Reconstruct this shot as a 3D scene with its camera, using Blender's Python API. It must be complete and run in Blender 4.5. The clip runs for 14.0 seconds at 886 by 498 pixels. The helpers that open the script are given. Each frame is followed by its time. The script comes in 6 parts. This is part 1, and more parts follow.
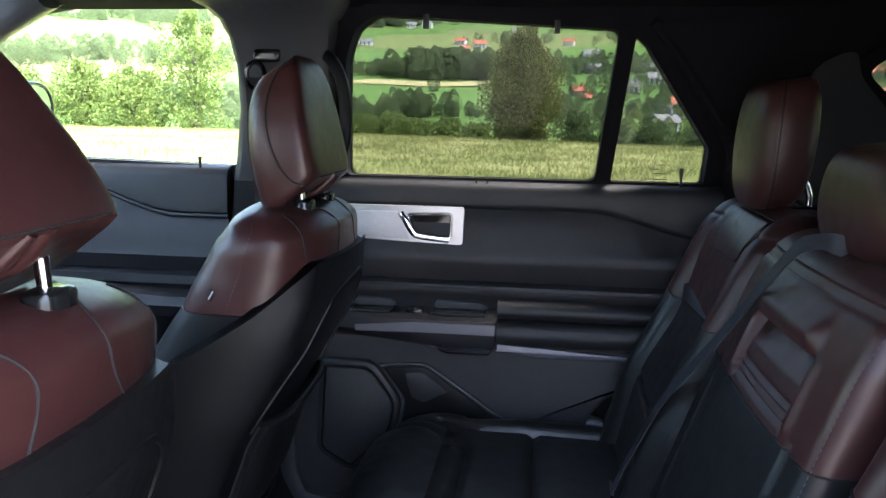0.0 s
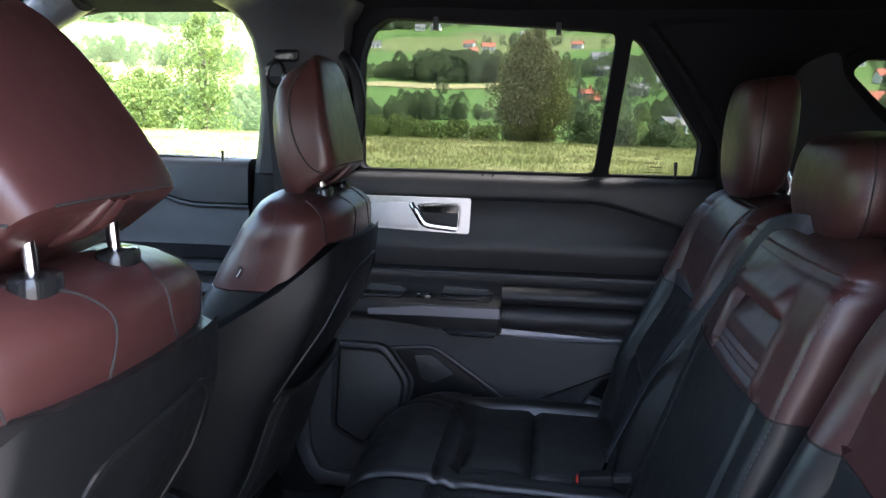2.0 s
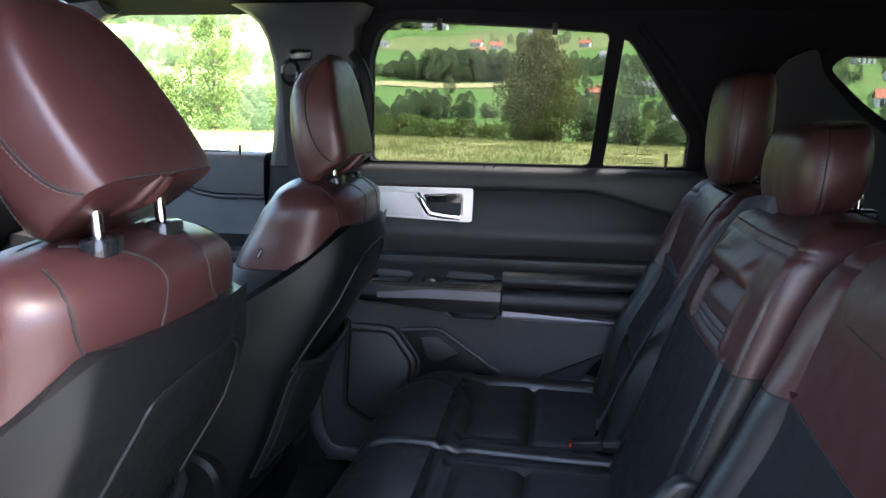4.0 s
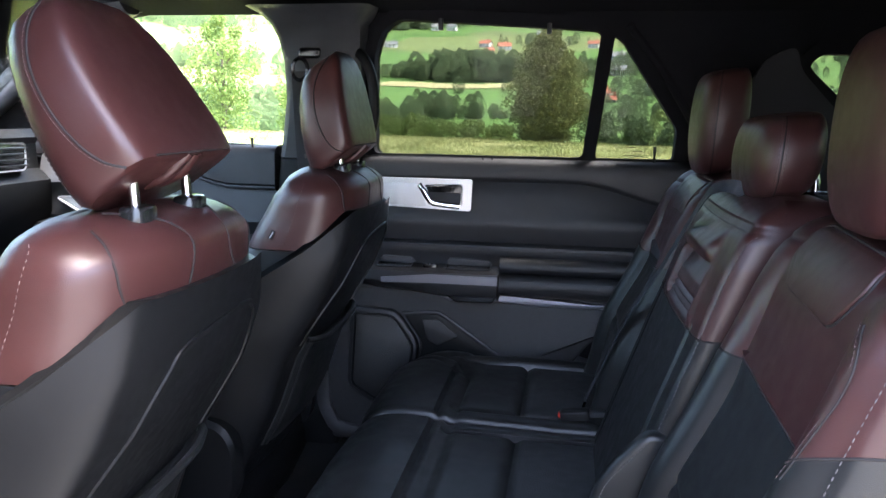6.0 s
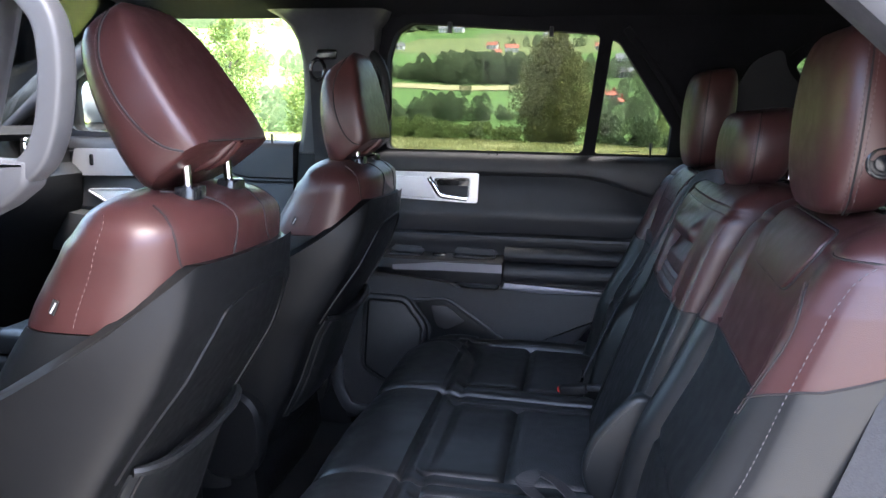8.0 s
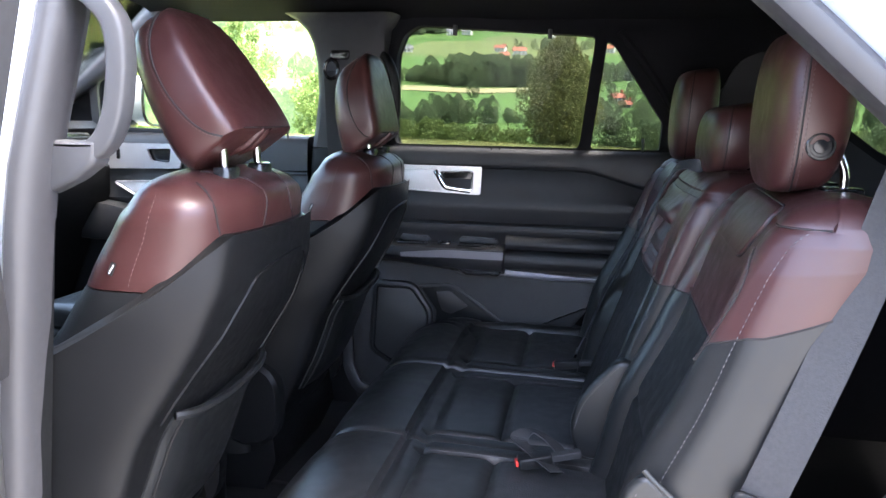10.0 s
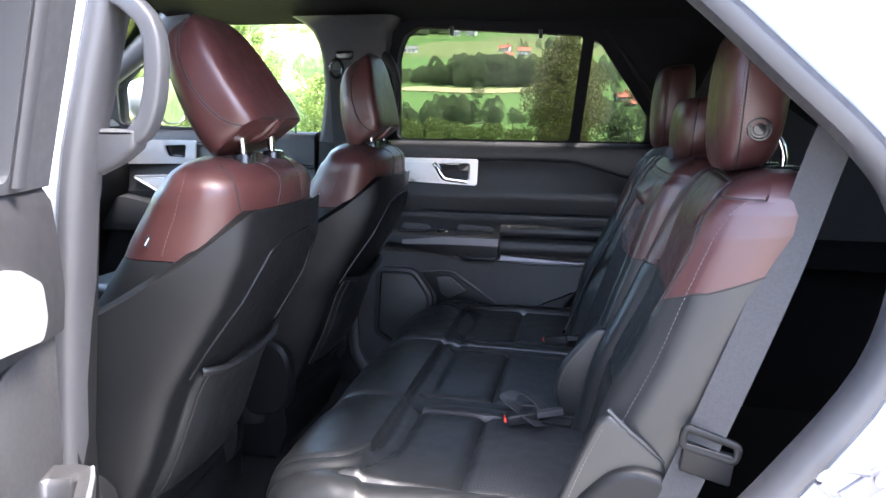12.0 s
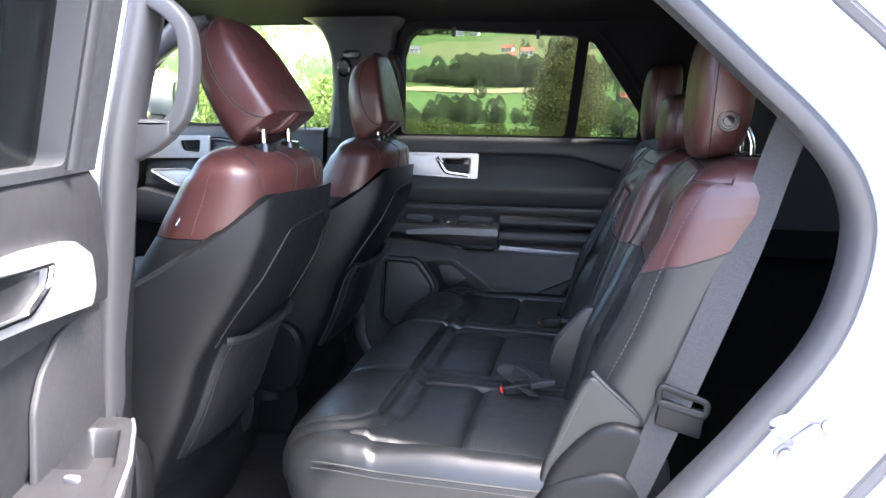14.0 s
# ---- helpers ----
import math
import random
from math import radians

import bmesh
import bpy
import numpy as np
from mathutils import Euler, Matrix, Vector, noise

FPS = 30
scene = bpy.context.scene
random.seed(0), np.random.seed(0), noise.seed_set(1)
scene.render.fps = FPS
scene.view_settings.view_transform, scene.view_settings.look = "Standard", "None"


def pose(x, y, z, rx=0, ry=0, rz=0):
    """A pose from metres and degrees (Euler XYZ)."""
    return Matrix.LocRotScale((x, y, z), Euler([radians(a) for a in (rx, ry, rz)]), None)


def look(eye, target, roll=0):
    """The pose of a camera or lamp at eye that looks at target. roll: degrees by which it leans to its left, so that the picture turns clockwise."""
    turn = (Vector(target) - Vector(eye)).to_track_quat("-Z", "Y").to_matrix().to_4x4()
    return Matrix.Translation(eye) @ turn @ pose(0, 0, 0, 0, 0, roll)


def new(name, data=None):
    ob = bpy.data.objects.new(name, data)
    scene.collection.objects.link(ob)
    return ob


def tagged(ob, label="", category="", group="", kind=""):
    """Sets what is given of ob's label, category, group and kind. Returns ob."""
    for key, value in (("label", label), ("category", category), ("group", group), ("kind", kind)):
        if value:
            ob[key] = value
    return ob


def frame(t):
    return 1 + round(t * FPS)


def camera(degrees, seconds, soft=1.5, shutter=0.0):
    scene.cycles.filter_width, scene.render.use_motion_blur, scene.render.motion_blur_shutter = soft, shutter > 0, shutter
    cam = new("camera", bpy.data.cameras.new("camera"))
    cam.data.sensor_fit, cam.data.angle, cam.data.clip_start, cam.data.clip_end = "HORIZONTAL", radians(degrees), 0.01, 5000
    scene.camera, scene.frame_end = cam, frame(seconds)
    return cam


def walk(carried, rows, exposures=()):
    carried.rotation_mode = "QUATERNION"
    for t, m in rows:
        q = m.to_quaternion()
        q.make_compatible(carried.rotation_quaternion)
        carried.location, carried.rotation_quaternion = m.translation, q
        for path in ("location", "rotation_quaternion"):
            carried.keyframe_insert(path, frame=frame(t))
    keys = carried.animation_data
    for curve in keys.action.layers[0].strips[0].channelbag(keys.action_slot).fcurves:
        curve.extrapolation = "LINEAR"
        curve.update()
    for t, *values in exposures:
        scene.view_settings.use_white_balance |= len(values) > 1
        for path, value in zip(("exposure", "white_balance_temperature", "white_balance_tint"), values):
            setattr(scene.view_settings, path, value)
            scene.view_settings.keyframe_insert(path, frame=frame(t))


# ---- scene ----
cam = camera(60.0, 14.0)
PATH = [
    (0, (-0.066, -1.057, 1.458), (-0.323, 0.896, 1.107), 0.9),
    (0.5, (-0.064, -1.083, 1.456), (-0.324, 0.869, 1.105), 0.9),
    (1, (-0.056, -1.11, 1.451), (-0.326, 0.841, 1.103), 0.9),
    (1.5, (-0.054, -1.141, 1.451), (-0.327, 0.809, 1.101), 0.9),
    (2, (-0.05, -1.175, 1.444), (-0.327, 0.775, 1.099), 1.0),
    (2.5, (-0.039, -1.202, 1.434), (-0.325, 0.748, 1.094), 1.1),
    (3, (-0.034, -1.237, 1.438), (-0.323, 0.712, 1.09), 0.9),
    (5.5, (0.009, -1.386, 1.421), (-0.304, 0.559, 1.075), 0.9),
    (6, (0.019, -1.42, 1.418), (-0.299, 0.524, 1.072), 0.9),
    (6.5, (0.022, -1.46, 1.416), (-0.294, 0.484, 1.071), 0.9),
    (7, (0.028, -1.493, 1.417), (-0.293, 0.45, 1.068), 0.9),
    (7.5, (0.031, -1.528, 1.411), (-0.294, 0.415, 1.066), 1.0),
    (8, (0.038, -1.562, 1.406), (-0.297, 0.38, 1.064), 1.0),
    (10.3, (0.082, -1.741, 1.387), (-0.274, 0.199, 1.051), 1.1),
    (10.5, (0.089, -1.757, 1.386), (-0.268, 0.182, 1.05), 0.8),
    (11, (0.101, -1.8, 1.382), (-0.258, 0.138, 1.046), 0.7),
    (11.5, (0.113, -1.84, 1.377), (-0.25, 0.098, 1.042), 0.8),
    (12, (0.126, -1.878, 1.372), (-0.242, 0.059, 1.037), 0.7),
    (12.5, (0.137, -1.911, 1.37), (-0.235, 0.025, 1.034), 0.7),
    (13, (0.144, -1.947, 1.37), (-0.229, -0.012, 1.032), 0.6),
    (13.5, (0.149, -1.981, 1.363), (-0.224, -0.045, 1.029), 0.8),
    (14, (0.154, -2.017, 1.359), (-0.22, -0.081, 1.024), 0.8),
]
EXPOSURE = 3.78
walk(cam, [(t, look(eye, target, roll)) for t, eye, target, roll in PATH], [(0.0, EXPOSURE + 0.24, 6600, 14), (3.0, EXPOSURE + 0.40, 6600, 14), (8.0, EXPOSURE + 0.55, 6550, 14), (14.0, EXPOSURE + 0.66, 6600, 14)])

# ---- light: a bright overcast day ----
world = bpy.data.worlds.new("sky")
scene.world = world
world.use_nodes = True
wn = world.node_tree
sky = wn.nodes.new("ShaderNodeTexSky")
sky.sky_type = "NISHITA"
sky.sun_disc = False
sky.sun_elevation, sky.sun_rotation = radians(72), radians(115)
sky.air_density, sky.dust_density = 1.0, 3.0
wn.links.new(sky.outputs[0], wn.nodes["Background"].inputs[0])
wn.nodes["Background"].inputs[1].default_value = 0.15
sun = new("sun", bpy.data.lights.new("sun", "SUN"))
sun.data.energy, sun.data.angle, sun.data.color = 2.4, radians(30), (1.0, 0.97, 0.93)
sun.matrix_world = look((0.32, -0.04, 1.0), (0, 0, 0))

# ---- materials ----
MATS = {}


def mat(name, color, rough=0.5, metal=0.0, vary=0.12, scale=6.0, grain=0.0, grain_scale=900.0, spec=0.5, coat=0.0, cells=False, color2=None, wear=0.0):
    m = bpy.data.materials.new(name)
    m.use_nodes = True
    nt = m.node_tree
    b = nt.nodes["Principled BSDF"]
    b.inputs["Roughness"].default_value, b.inputs["Metallic"].default_value = rough, metal
    b.inputs["Specular IOR Level"].default_value, b.inputs["Coat Weight"].default_value = spec, coat
    tc = nt.nodes.new("ShaderNodeTexCoord")
    n1 = nt.nodes.new("ShaderNodeTexNoise")
    n1.inputs["Scale"].default_value, n1.inputs["Detail"].default_value = scale, 6
    nt.links.new(tc.outputs["Object"], n1.inputs["Vector"])
    mix = nt.nodes.new("ShaderNodeMix")
    mix.data_type = "RGBA"
    c2 = color2 or tuple(c * (1 - vary) for c in color)
    mix.inputs[6].default_value, mix.inputs[7].default_value = (*c2, 1), (*(min(1, c * (1 + vary)) for c in color), 1)
    nt.links.new(n1.outputs["Fac"], mix.inputs[0])
    nt.links.new(mix.outputs[2], b.inputs["Base Color"])
    n3 = nt.nodes.new("ShaderNodeTexNoise")
    n3.inputs["Scale"].default_value, n3.inputs["Detail"].default_value = scale * 5, 4
    nt.links.new(tc.outputs["Object"], n3.inputs["Vector"])
    mr = nt.nodes.new("ShaderNodeMapRange")
    mr.inputs[1].default_value, mr.inputs[2].default_value = 0.3, 0.7
    mr.inputs[3].default_value, mr.inputs[4].default_value = max(0.02, rough - 0.06 - wear), min(1, rough + 0.06 + wear)
    nt.links.new(n3.outputs["Fac"], mr.inputs[0])
    nt.links.new(mr.outputs[0], b.inputs["Roughness"])
    if grain:
        g = nt.nodes.new("ShaderNodeTexVoronoi" if cells else "ShaderNodeTexNoise")
        g.inputs["Scale"].default_value = grain_scale
        nt.links.new(tc.outputs["Object"], g.inputs["Vector"])
        bump = nt.nodes.new("ShaderNodeBump")
        bump.inputs["Strength"].default_value, bump.inputs["Distance"].default_value = grain, 0.0006
        nt.links.new(g.outputs["Distance" if cells else "Fac"], bump.inputs["Height"])
        nt.links.new(bump.outputs[0], b.inputs["Normal"])
    MATS[name] = m
    return m


MAROON = mat("maroon leather", (0.043, 0.0155, 0.0142), 0.34, vary=0.12, scale=9, grain=0.20, grain_scale=1000, cells=True, spec=0.46)
BLACKL = mat("black leather", (0.0110, 0.0116, 0.0120), 0.35, vary=0.18, scale=9, grain=0.20, grain_scale=1000, cells=True, spec=0.42)
PERF = mat("perforated black leather", (0.015, 0.016, 0.017), 0.50, vary=0.15, scale=9, grain=0.9, grain_scale=330, cells=True)
SHELL = mat("grained black plastic", (0.0070, 0.0073, 0.0078), 0.40, vary=0.14, scale=14, grain=0.3, grain_scale=1200, spec=0.17)
TRIM = mat("dark door plastic", (0.014, 0.014, 0.0155), 0.45, vary=0.12, scale=7, grain=0.3, grain_scale=1100)
SOFT = mat("soft black door skin", (0.0145, 0.0145, 0.0165), 0.52, vary=0.12, scale=7, grain=0.3, grain_scale=800, cells=True)
GREYP = mat("grey lower door plastic", (0.024, 0.024, 0.026), 0.6, vary=0.18, scale=26, grain=0.3, grain_scale=1000)
SATIN = mat("satin grey strip", (0.16, 0.16, 0.18), 0.4, 0.5, vary=0.05)
PILLAR = mat("dark grey pillar plastic", (0.048, 0.049, 0.053), 0.5, vary=0.06, scale=10, grain=0.2, grain_scale=1300)
LINER = mat("black headliner cloth", (0.0065, 0.0065, 0.008), 0.95, vary=0.25, scale=60, grain=0.6, grain_scale=900, spec=0.2)
CARPET = mat("black carpet", (0.012, 0.012, 0.012), 1.0, vary=0.4, scale=90, grain=1.0, grain_scale=700, spec=0.1)
SILVER = mat("satin silver trim", (0.72, 0.72, 0.73), 0.36, 0.85, vary=0.01, scale=12)
MESHM = mat("perforated silver", (0.55, 0.55, 0.56), 0.45, 0.8, vary=0.05, grain=1.0, grain_scale=380, cells=True)
CHROME = mat("chrome", (0.75, 0.75, 0.76), 0.12, 1.0, vary=0.03)
RUBBER = mat("black rubber seal", (0.035, 0.035, 0.038), 0.42, vary=0.12, scale=15, grain=0.15, grain_scale=500)
PAINT = mat("white car paint", (0.46, 0.49, 0.54), 0.30, vary=0.03, scale=3, coat=0.6)
WEB = mat("black belt webbing", (0.017, 0.017, 0.0185), 0.75, vary=0.15, scale=40, grain=0.7, grain_scale=420)
WEBBLUE = mat("slate belt webbing", (0.020, 0.023, 0.028), 0.7, vary=0.15, scale=40, grain=0.7, grain_scale=420)
GLOSS = mat("gloss black plastic", (0.012, 0.012, 0.013), 0.18, vary=0.1)
THREAD = mat("pale stitching thread", (0.085, 0.058, 0.056), 0.8, vary=0.2, scale=80)
THREADB = mat("grey stitching thread", (0.085, 0.077, 0.08), 0.8, vary=0.2, scale=80)
SEAM = mat("dark seam", (0.010, 0.008, 0.008), 0.8, vary=0.2)
RED = mat("red plastic", (0.55, 0.03, 0.02), 0.4)
# lit version of the dark quarter trim: grazing window light put into the colour
QUARTER_LIT = mat("quarter trim plastic lightened by window light", (0.015, 0.0165, 0.019), 0.42, vary=0.12, scale=10, grain=0.25, grain_scale=1200)
PALE = mat("pale tag cloth", (0.40, 0.40, 0.41), 0.8)


def glass(name, tint, rough=0.0):
    m = bpy.data.materials.new(name)
    m.use_nodes = True
    nt = m.node_tree
    nt.nodes.remove(nt.nodes["Principled BSDF"])
    out = nt.nodes["Material Output"]
    tr, gl, mix, fr = (nt.nodes.new(n) for n in ("ShaderNodeBsdfTransparent", "ShaderNodeBsdfGlossy", "ShaderNodeMixShader", "ShaderNodeFresnel"))
    tr.inputs[0].default_value = (*tint, 1)
    gl.inputs["Roughness"].default_value = rough
    fr.inputs[0].default_value = 1.16
    nt.links.new(fr.outputs[0], mix.inputs[0])
    nt.links.new(tr.outputs[0], mix.inputs[1])
    nt.links.new(gl.outputs[0], mix.inputs[2])
    nt.links.new(mix.outputs[0], out.inputs[0])
    return m


# privacy glass with the dark reflection in the open door's pane put into its tint
REFLECT_TINT = glass("privacy glass darkened for reflection", (0.10, 0.11, 0.11))
TINT = glass("privacy glass", (0.335, 0.35, 0.34))
CLEAR = glass("clear glass", (0.92, 0.96, 0.93))

# ---- mesh helpers ----
V = Vector


def thing(name, base, label, category, group="", kind=""):
    ob = new(name)
    ob.location = base
    ob.empty_display_size = 0.05
    return tagged(ob, label, category, group, kind)


def part(name, bm, material, parent=None, label=""):
    me = bpy.data.meshes.new(name)
    bmesh.ops.recalc_face_normals(bm, faces=bm.faces[:])
    bm.to_mesh(me)
    bm.free()
    for p in me.polygons:
        p.use_smooth = True
    me.materials.append(material)
    me.set_sharp_from_angle(angle=radians(42))
    ob = new(name, me)
    if parent is not None:
        ob.parent = parent
        if parent.type == "EMPTY":
            ob.matrix_parent_inverse = Matrix.Translation(-Vector(parent.location))
    if label:
        ob["label"] = label
    return ob


def loft(rings, closed=True, caps=True, bm=None):
    """Joins rings of equally many points into a skin."""
    bm = bm or bmesh.new()
    vs = [[bm.verts.new(p) for p in r] for r in rings]
    n = len(vs[0])
    for a, b in zip(vs, vs[1:]):
        for i in range(n if closed else n - 1):
            j = (i + 1) % n
            bm.faces.new((a[i], a[j], b[j], b[i]))
    if caps and closed:
        bm.faces.new(vs[0][::-1])
        bm.faces.new(vs[-1])
    return bm


def sup(a, b, n=3.0, k=24):
    """Points of a superellipse with half axes a, b."""
    out = []
    for i in range(k):
        t = 2 * math.pi * i / k
        c, s = math.cos(t), math.sin(t)
        out.append((a * math.copysign(abs(c) ** (2 / n), c), b * math.copysign(abs(s) ** (2 / n), s)))
    return out


def fillet(pts, r=0.02, n=4):
    """Rounds the corners of a closed outline."""
    out = []
    m = len(pts)
    for i in range(m):
        p, a, b = V(pts[i]), V(pts[i - 1]), V(pts[(i + 1) % m])
        da, db = a - p, b - p
        d = min(r, da.length * 0.45, db.length * 0.45)
        p0, p1 = p + da.normalized() * d, p + db.normalized() * d
        for k in range(n + 1):
            t = k / n
            out.append(tuple(p0 * (1 - t) ** 2 + p * 2 * t * (1 - t) + p1 * t ** 2))
    return out


def inset(pts, d):
    """Moves a closed 2D outline inwards by d."""
    m = len(pts)
    area = sum(pts[i - 1][0] * pts[i][1] - pts[i][0] * pts[i - 1][1] for i in range(m))
    sgn = 1 if area > 0 else -1
    out = []
    for i in range(m):
        p, a, b = V(pts[i]), V(pts[i - 1]), V(pts[(i + 1) % m])
        n1 = V((-(p - a).y, (p - a).x))
        n2 = V((-(b - p).y, (b - p).x))
        nn = (n1.normalized() if n1.length > 1e-9 else V((0, 0))) + (n2.normalized() if n2.length > 1e-9 else V((0, 0)))
        nn = nn.normalized() if nn.length > 1e-6 else V((0, 0))
        out.append(tuple(p + nn * d * sgn))
    return out


def pad(pts, place, depth, r=0.006, crown=0.0, back=0.0):
    """A slab on a 2D outline with a rounded rim; place(u, v, h) gives its points in space."""
    rings = [[place(u, v, -back) for u, v in pts]]
    for k in range(4):
        a = k / 3 * math.pi / 2
        q = inset(pts, r * (1 - math.cos(a)))
        rings.append([place(u, v, depth - r + r * math.sin(a)) for u, v in q])
    bm = loft(rings, caps=False)
    bm.verts.ensure_lookup_table()
    n = len(pts)
    first, last = bm.verts[:n], bm.verts[-n:]
    bm.faces.new(first[::-1])
    q = inset(pts, r)
    cu, cv = sum(p[0] for p in q) / n, sum(p[1] for p in q) / n
    if crown:
        mid = [bm.verts.new(place(cu + (u - cu) * 0.6, cv + (v - cv) * 0.6, depth + crown * 0.75)) for u, v in q]
        for i in range(n):
            j = (i + 1) % n
            bm.faces.new((last[i], last[j], mid[j], mid[i]))
        c = bm.verts.new(place(cu, cv, depth + crown))
        for i in range(n):
            bm.faces.new((mid[i], mid[(i + 1) % n], c))
    else:
        bm.faces.new(last)
    return bm


def plate(pts, holes, place, depth):
    """A flat sheet with holes, depth thick; place(u, v, h)."""
    bm = bmesh.new()
    edges = []
    for loop in [pts] + list(holes):
        vs = [bm.verts.new((u, v, 0)) for u, v in loop]
        edges += [bm.edges.new((vs[i - 1], vs[i])) for i in range(len(vs))]
    res = bmesh.ops.triangle_fill(bm, edges=edges, use_beauty=True, use_dissolve=False)
    faces = [f for f in res["geom"] if isinstance(f, bmesh.types.BMFace)]
    ext = bmesh.ops.extrude_face_region(bm, geom=faces)
    for e in ext["geom"]:
        if isinstance(e, bmesh.types.BMVert):
            e.co.z = depth
    for v in bm.verts:
        v.co = place(v.co.x, v.co.y, v.co.z)
    return bm


def sweep(path, section, up=(0, 0, 1), closed=False, bm=None, scales=None):
    """Carries a 2D section along a path; the section's second axis stays near up."""
    path = [V(p) for p in path]
    n = len(path)
    rings = []
    for i, p in enumerate(path):
        a = path[i - 1] if (i or closed) else p
        b = path[(i + 1) % n] if (i < n - 1 or closed) else p
        d = (b - a).normalized()
        u = up[i] if isinstance(up, list) else up
        side = d.cross(V(u))
        side = side.normalized() if side.length > 1e-6 else d.orthogonal().normalized()
        w = side.cross(d).normalized()
        s = scales[i] if scales else 1
        rings.append([p + side * x * s + w * y * s for x, y in section])
    if closed:
        rings.append(rings[0])
    return loft(rings, caps=not closed, bm=bm)


def circle(r, k=10):
    return [(r * math.cos(2 * math.pi * i / k), r * math.sin(2 * math.pi * i / k)) for i in range(k)]


def smooth(pts, n=6, closed=False):
    """A Catmull-Rom curve through points of any dimension."""
    P = [V(p) for p in pts]
    out = []
    m = len(P)
    for i in range(m if closed else m - 1):
        g = (lambda k: P[k % m]) if closed else (lambda k: P[max(0, min(m - 1, k))])
        p0, p1, p2, p3 = g(i - 1), g(i), g(i + 1), g(i + 2)
        for k in range(n):
            t = k / n
            out.append(0.5 * (2 * p1 + (p2 - p0) * t + (2 * p0 - 5 * p1 + 4 * p2 - p3) * t * t + (3 * p1 - p0 - 3 * p2 + p3) * t ** 3))
    if not closed:
        out.append(P[-1])
    return [tuple(p) for p in out]


def stitches(path, up, step=0.007, length=0.0045, r=0.0008, lift=0.0008):
    """A row of thread dashes along a path."""
    bm = bmesh.new()
    P = [V(p) for p in path]
    upv = V(up)
    run = 0.0
    nxt = 0.0
    for a, b in zip(P, P[1:]):
        L = (b - a).length
        d = (b - a).normalized() if L > 0 else V((1, 0, 0))
        while nxt < run + L:
            c = a + d * (nxt - run) + upv * lift
            sweep([c - d * length / 2, c, c + d * length / 2], circle(r, 5), up, bm=bm, scales=[0.5, 1, 0.5])
            nxt += step
        run += L
    return bm


def quilt(w, h, depth, r, place, fn=None, nu=40, nv=40, base=0.0):
    """A padded cushion: a grid w by h with rounded rim; place(u, v, n), fn(u, v) lifts or sinks the surface."""
    def samples(L, n):
        e = [r * (1 - math.cos(a * math.pi / 10)) for a in range(5)]
        m = [r + (L - 2 * r) * i / n for i in range(n + 1)]
        return e + m + [L - x for x in reversed(e)]
    us, vs = samples(w, nu), samples(h, nv)
    bm = bmesh.new()
    grid = []
    for v in vs:
        row = []
        for u in us:
            du, dv = max(0, r - u, u - (w - r)), max(0, r - v, v - (h - r))
            q = min(1.0, math.hypot(du, dv) / r)
            n = depth - r * (1 - math.sqrt(1 - q * q))
            if fn:
                n += fn(u, v) * (1 - q ** 4)
            cu, cv = u, v
            if du and dv and math.hypot(du, dv) > r:
                k = r / math.hypot(du, dv)
                cu = (r - du * k) if u < w / 2 else (w - r + du * k)
                cv = (r - dv * k) if v < h / 2 else (h - r + dv * k)
            row.append(bm.verts.new(place(cu, cv, n)))
        grid.append(row)
    for a, b in zip(grid, grid[1:]):
        for i in range(len(a) - 1):
            bm.faces.new((a[i], a[i + 1], b[i + 1], b[i]))
    rim = [v for v in grid[0]] + [row[-1] for row in grid[1:]] + [v for v in reversed(grid[-1][:-1])] + [row[0] for row in reversed(grid[1:-1])]
    nu_, nv_ = len(us), len(vs)
    rimuv = []
    low = []
    for v in rim:
        low.append(None)
    coords = [(u, 0.0) for u in us] + [(w, v) for v in vs[1:]] + [(u, h) for u in reversed(us[:-1])] + [(0.0, v) for v in reversed(vs[1:-1])]
    for i, (u, v) in enumerate(coords):
        du, dv = max(0, r - u, u - (w - r)), max(0, r - v, v - (h - r))
        if du and dv:
            k = r / math.hypot(du, dv)
            u = (r - du * k) if u < w / 2 else (w - r + du * k)
            v = (r - dv * k) if v < h / 2 else (h - r + dv * k)
        low[i] = bm.verts.new(place(u, v, base))
    m = len(rim)
    for i in range(m):
        j = (i + 1) % m
        bm.faces.new((rim[j], rim[i], low[i], low[j]))
    bm.faces.new(low)
    return bm


def groove(d, width=0.006, deep=0.006):
    return -deep * math.exp(-(d / width) ** 2)


def box(x0, x1, y0, y1, z0, z1, r=0.004):
    pts = fillet([(x0, y0), (x1, y0), (x1, y1), (x0, y1)], r * 1.5, 2)
    return pad(pts, lambda u, v, h: (u, v, z0 + h), z1 - z0, r)


def bar(a, b, w, h, up=(0, 0, 1)):
    return sweep([a, b], [(-w / 2, -h / 2), (w / 2, -h / 2), (w / 2, h / 2), (-w / 2, h / 2)], up)

# ---- the car's shell ----
def far(u, v, h):
    """A point of the far inner side: u along the car, v up, h out into the cabin. The side leans in above the belt."""
    return (u, 0.80 - max(0.0, v - 1.295) * 0.2 - h, v)


floor_ = tagged(part("floor", box(-2.3, 1.9, -0.84, 0.86, 0.36, 0.40), CARPET), "black carpeted cabin floor of the car", "floor", kind="structure")

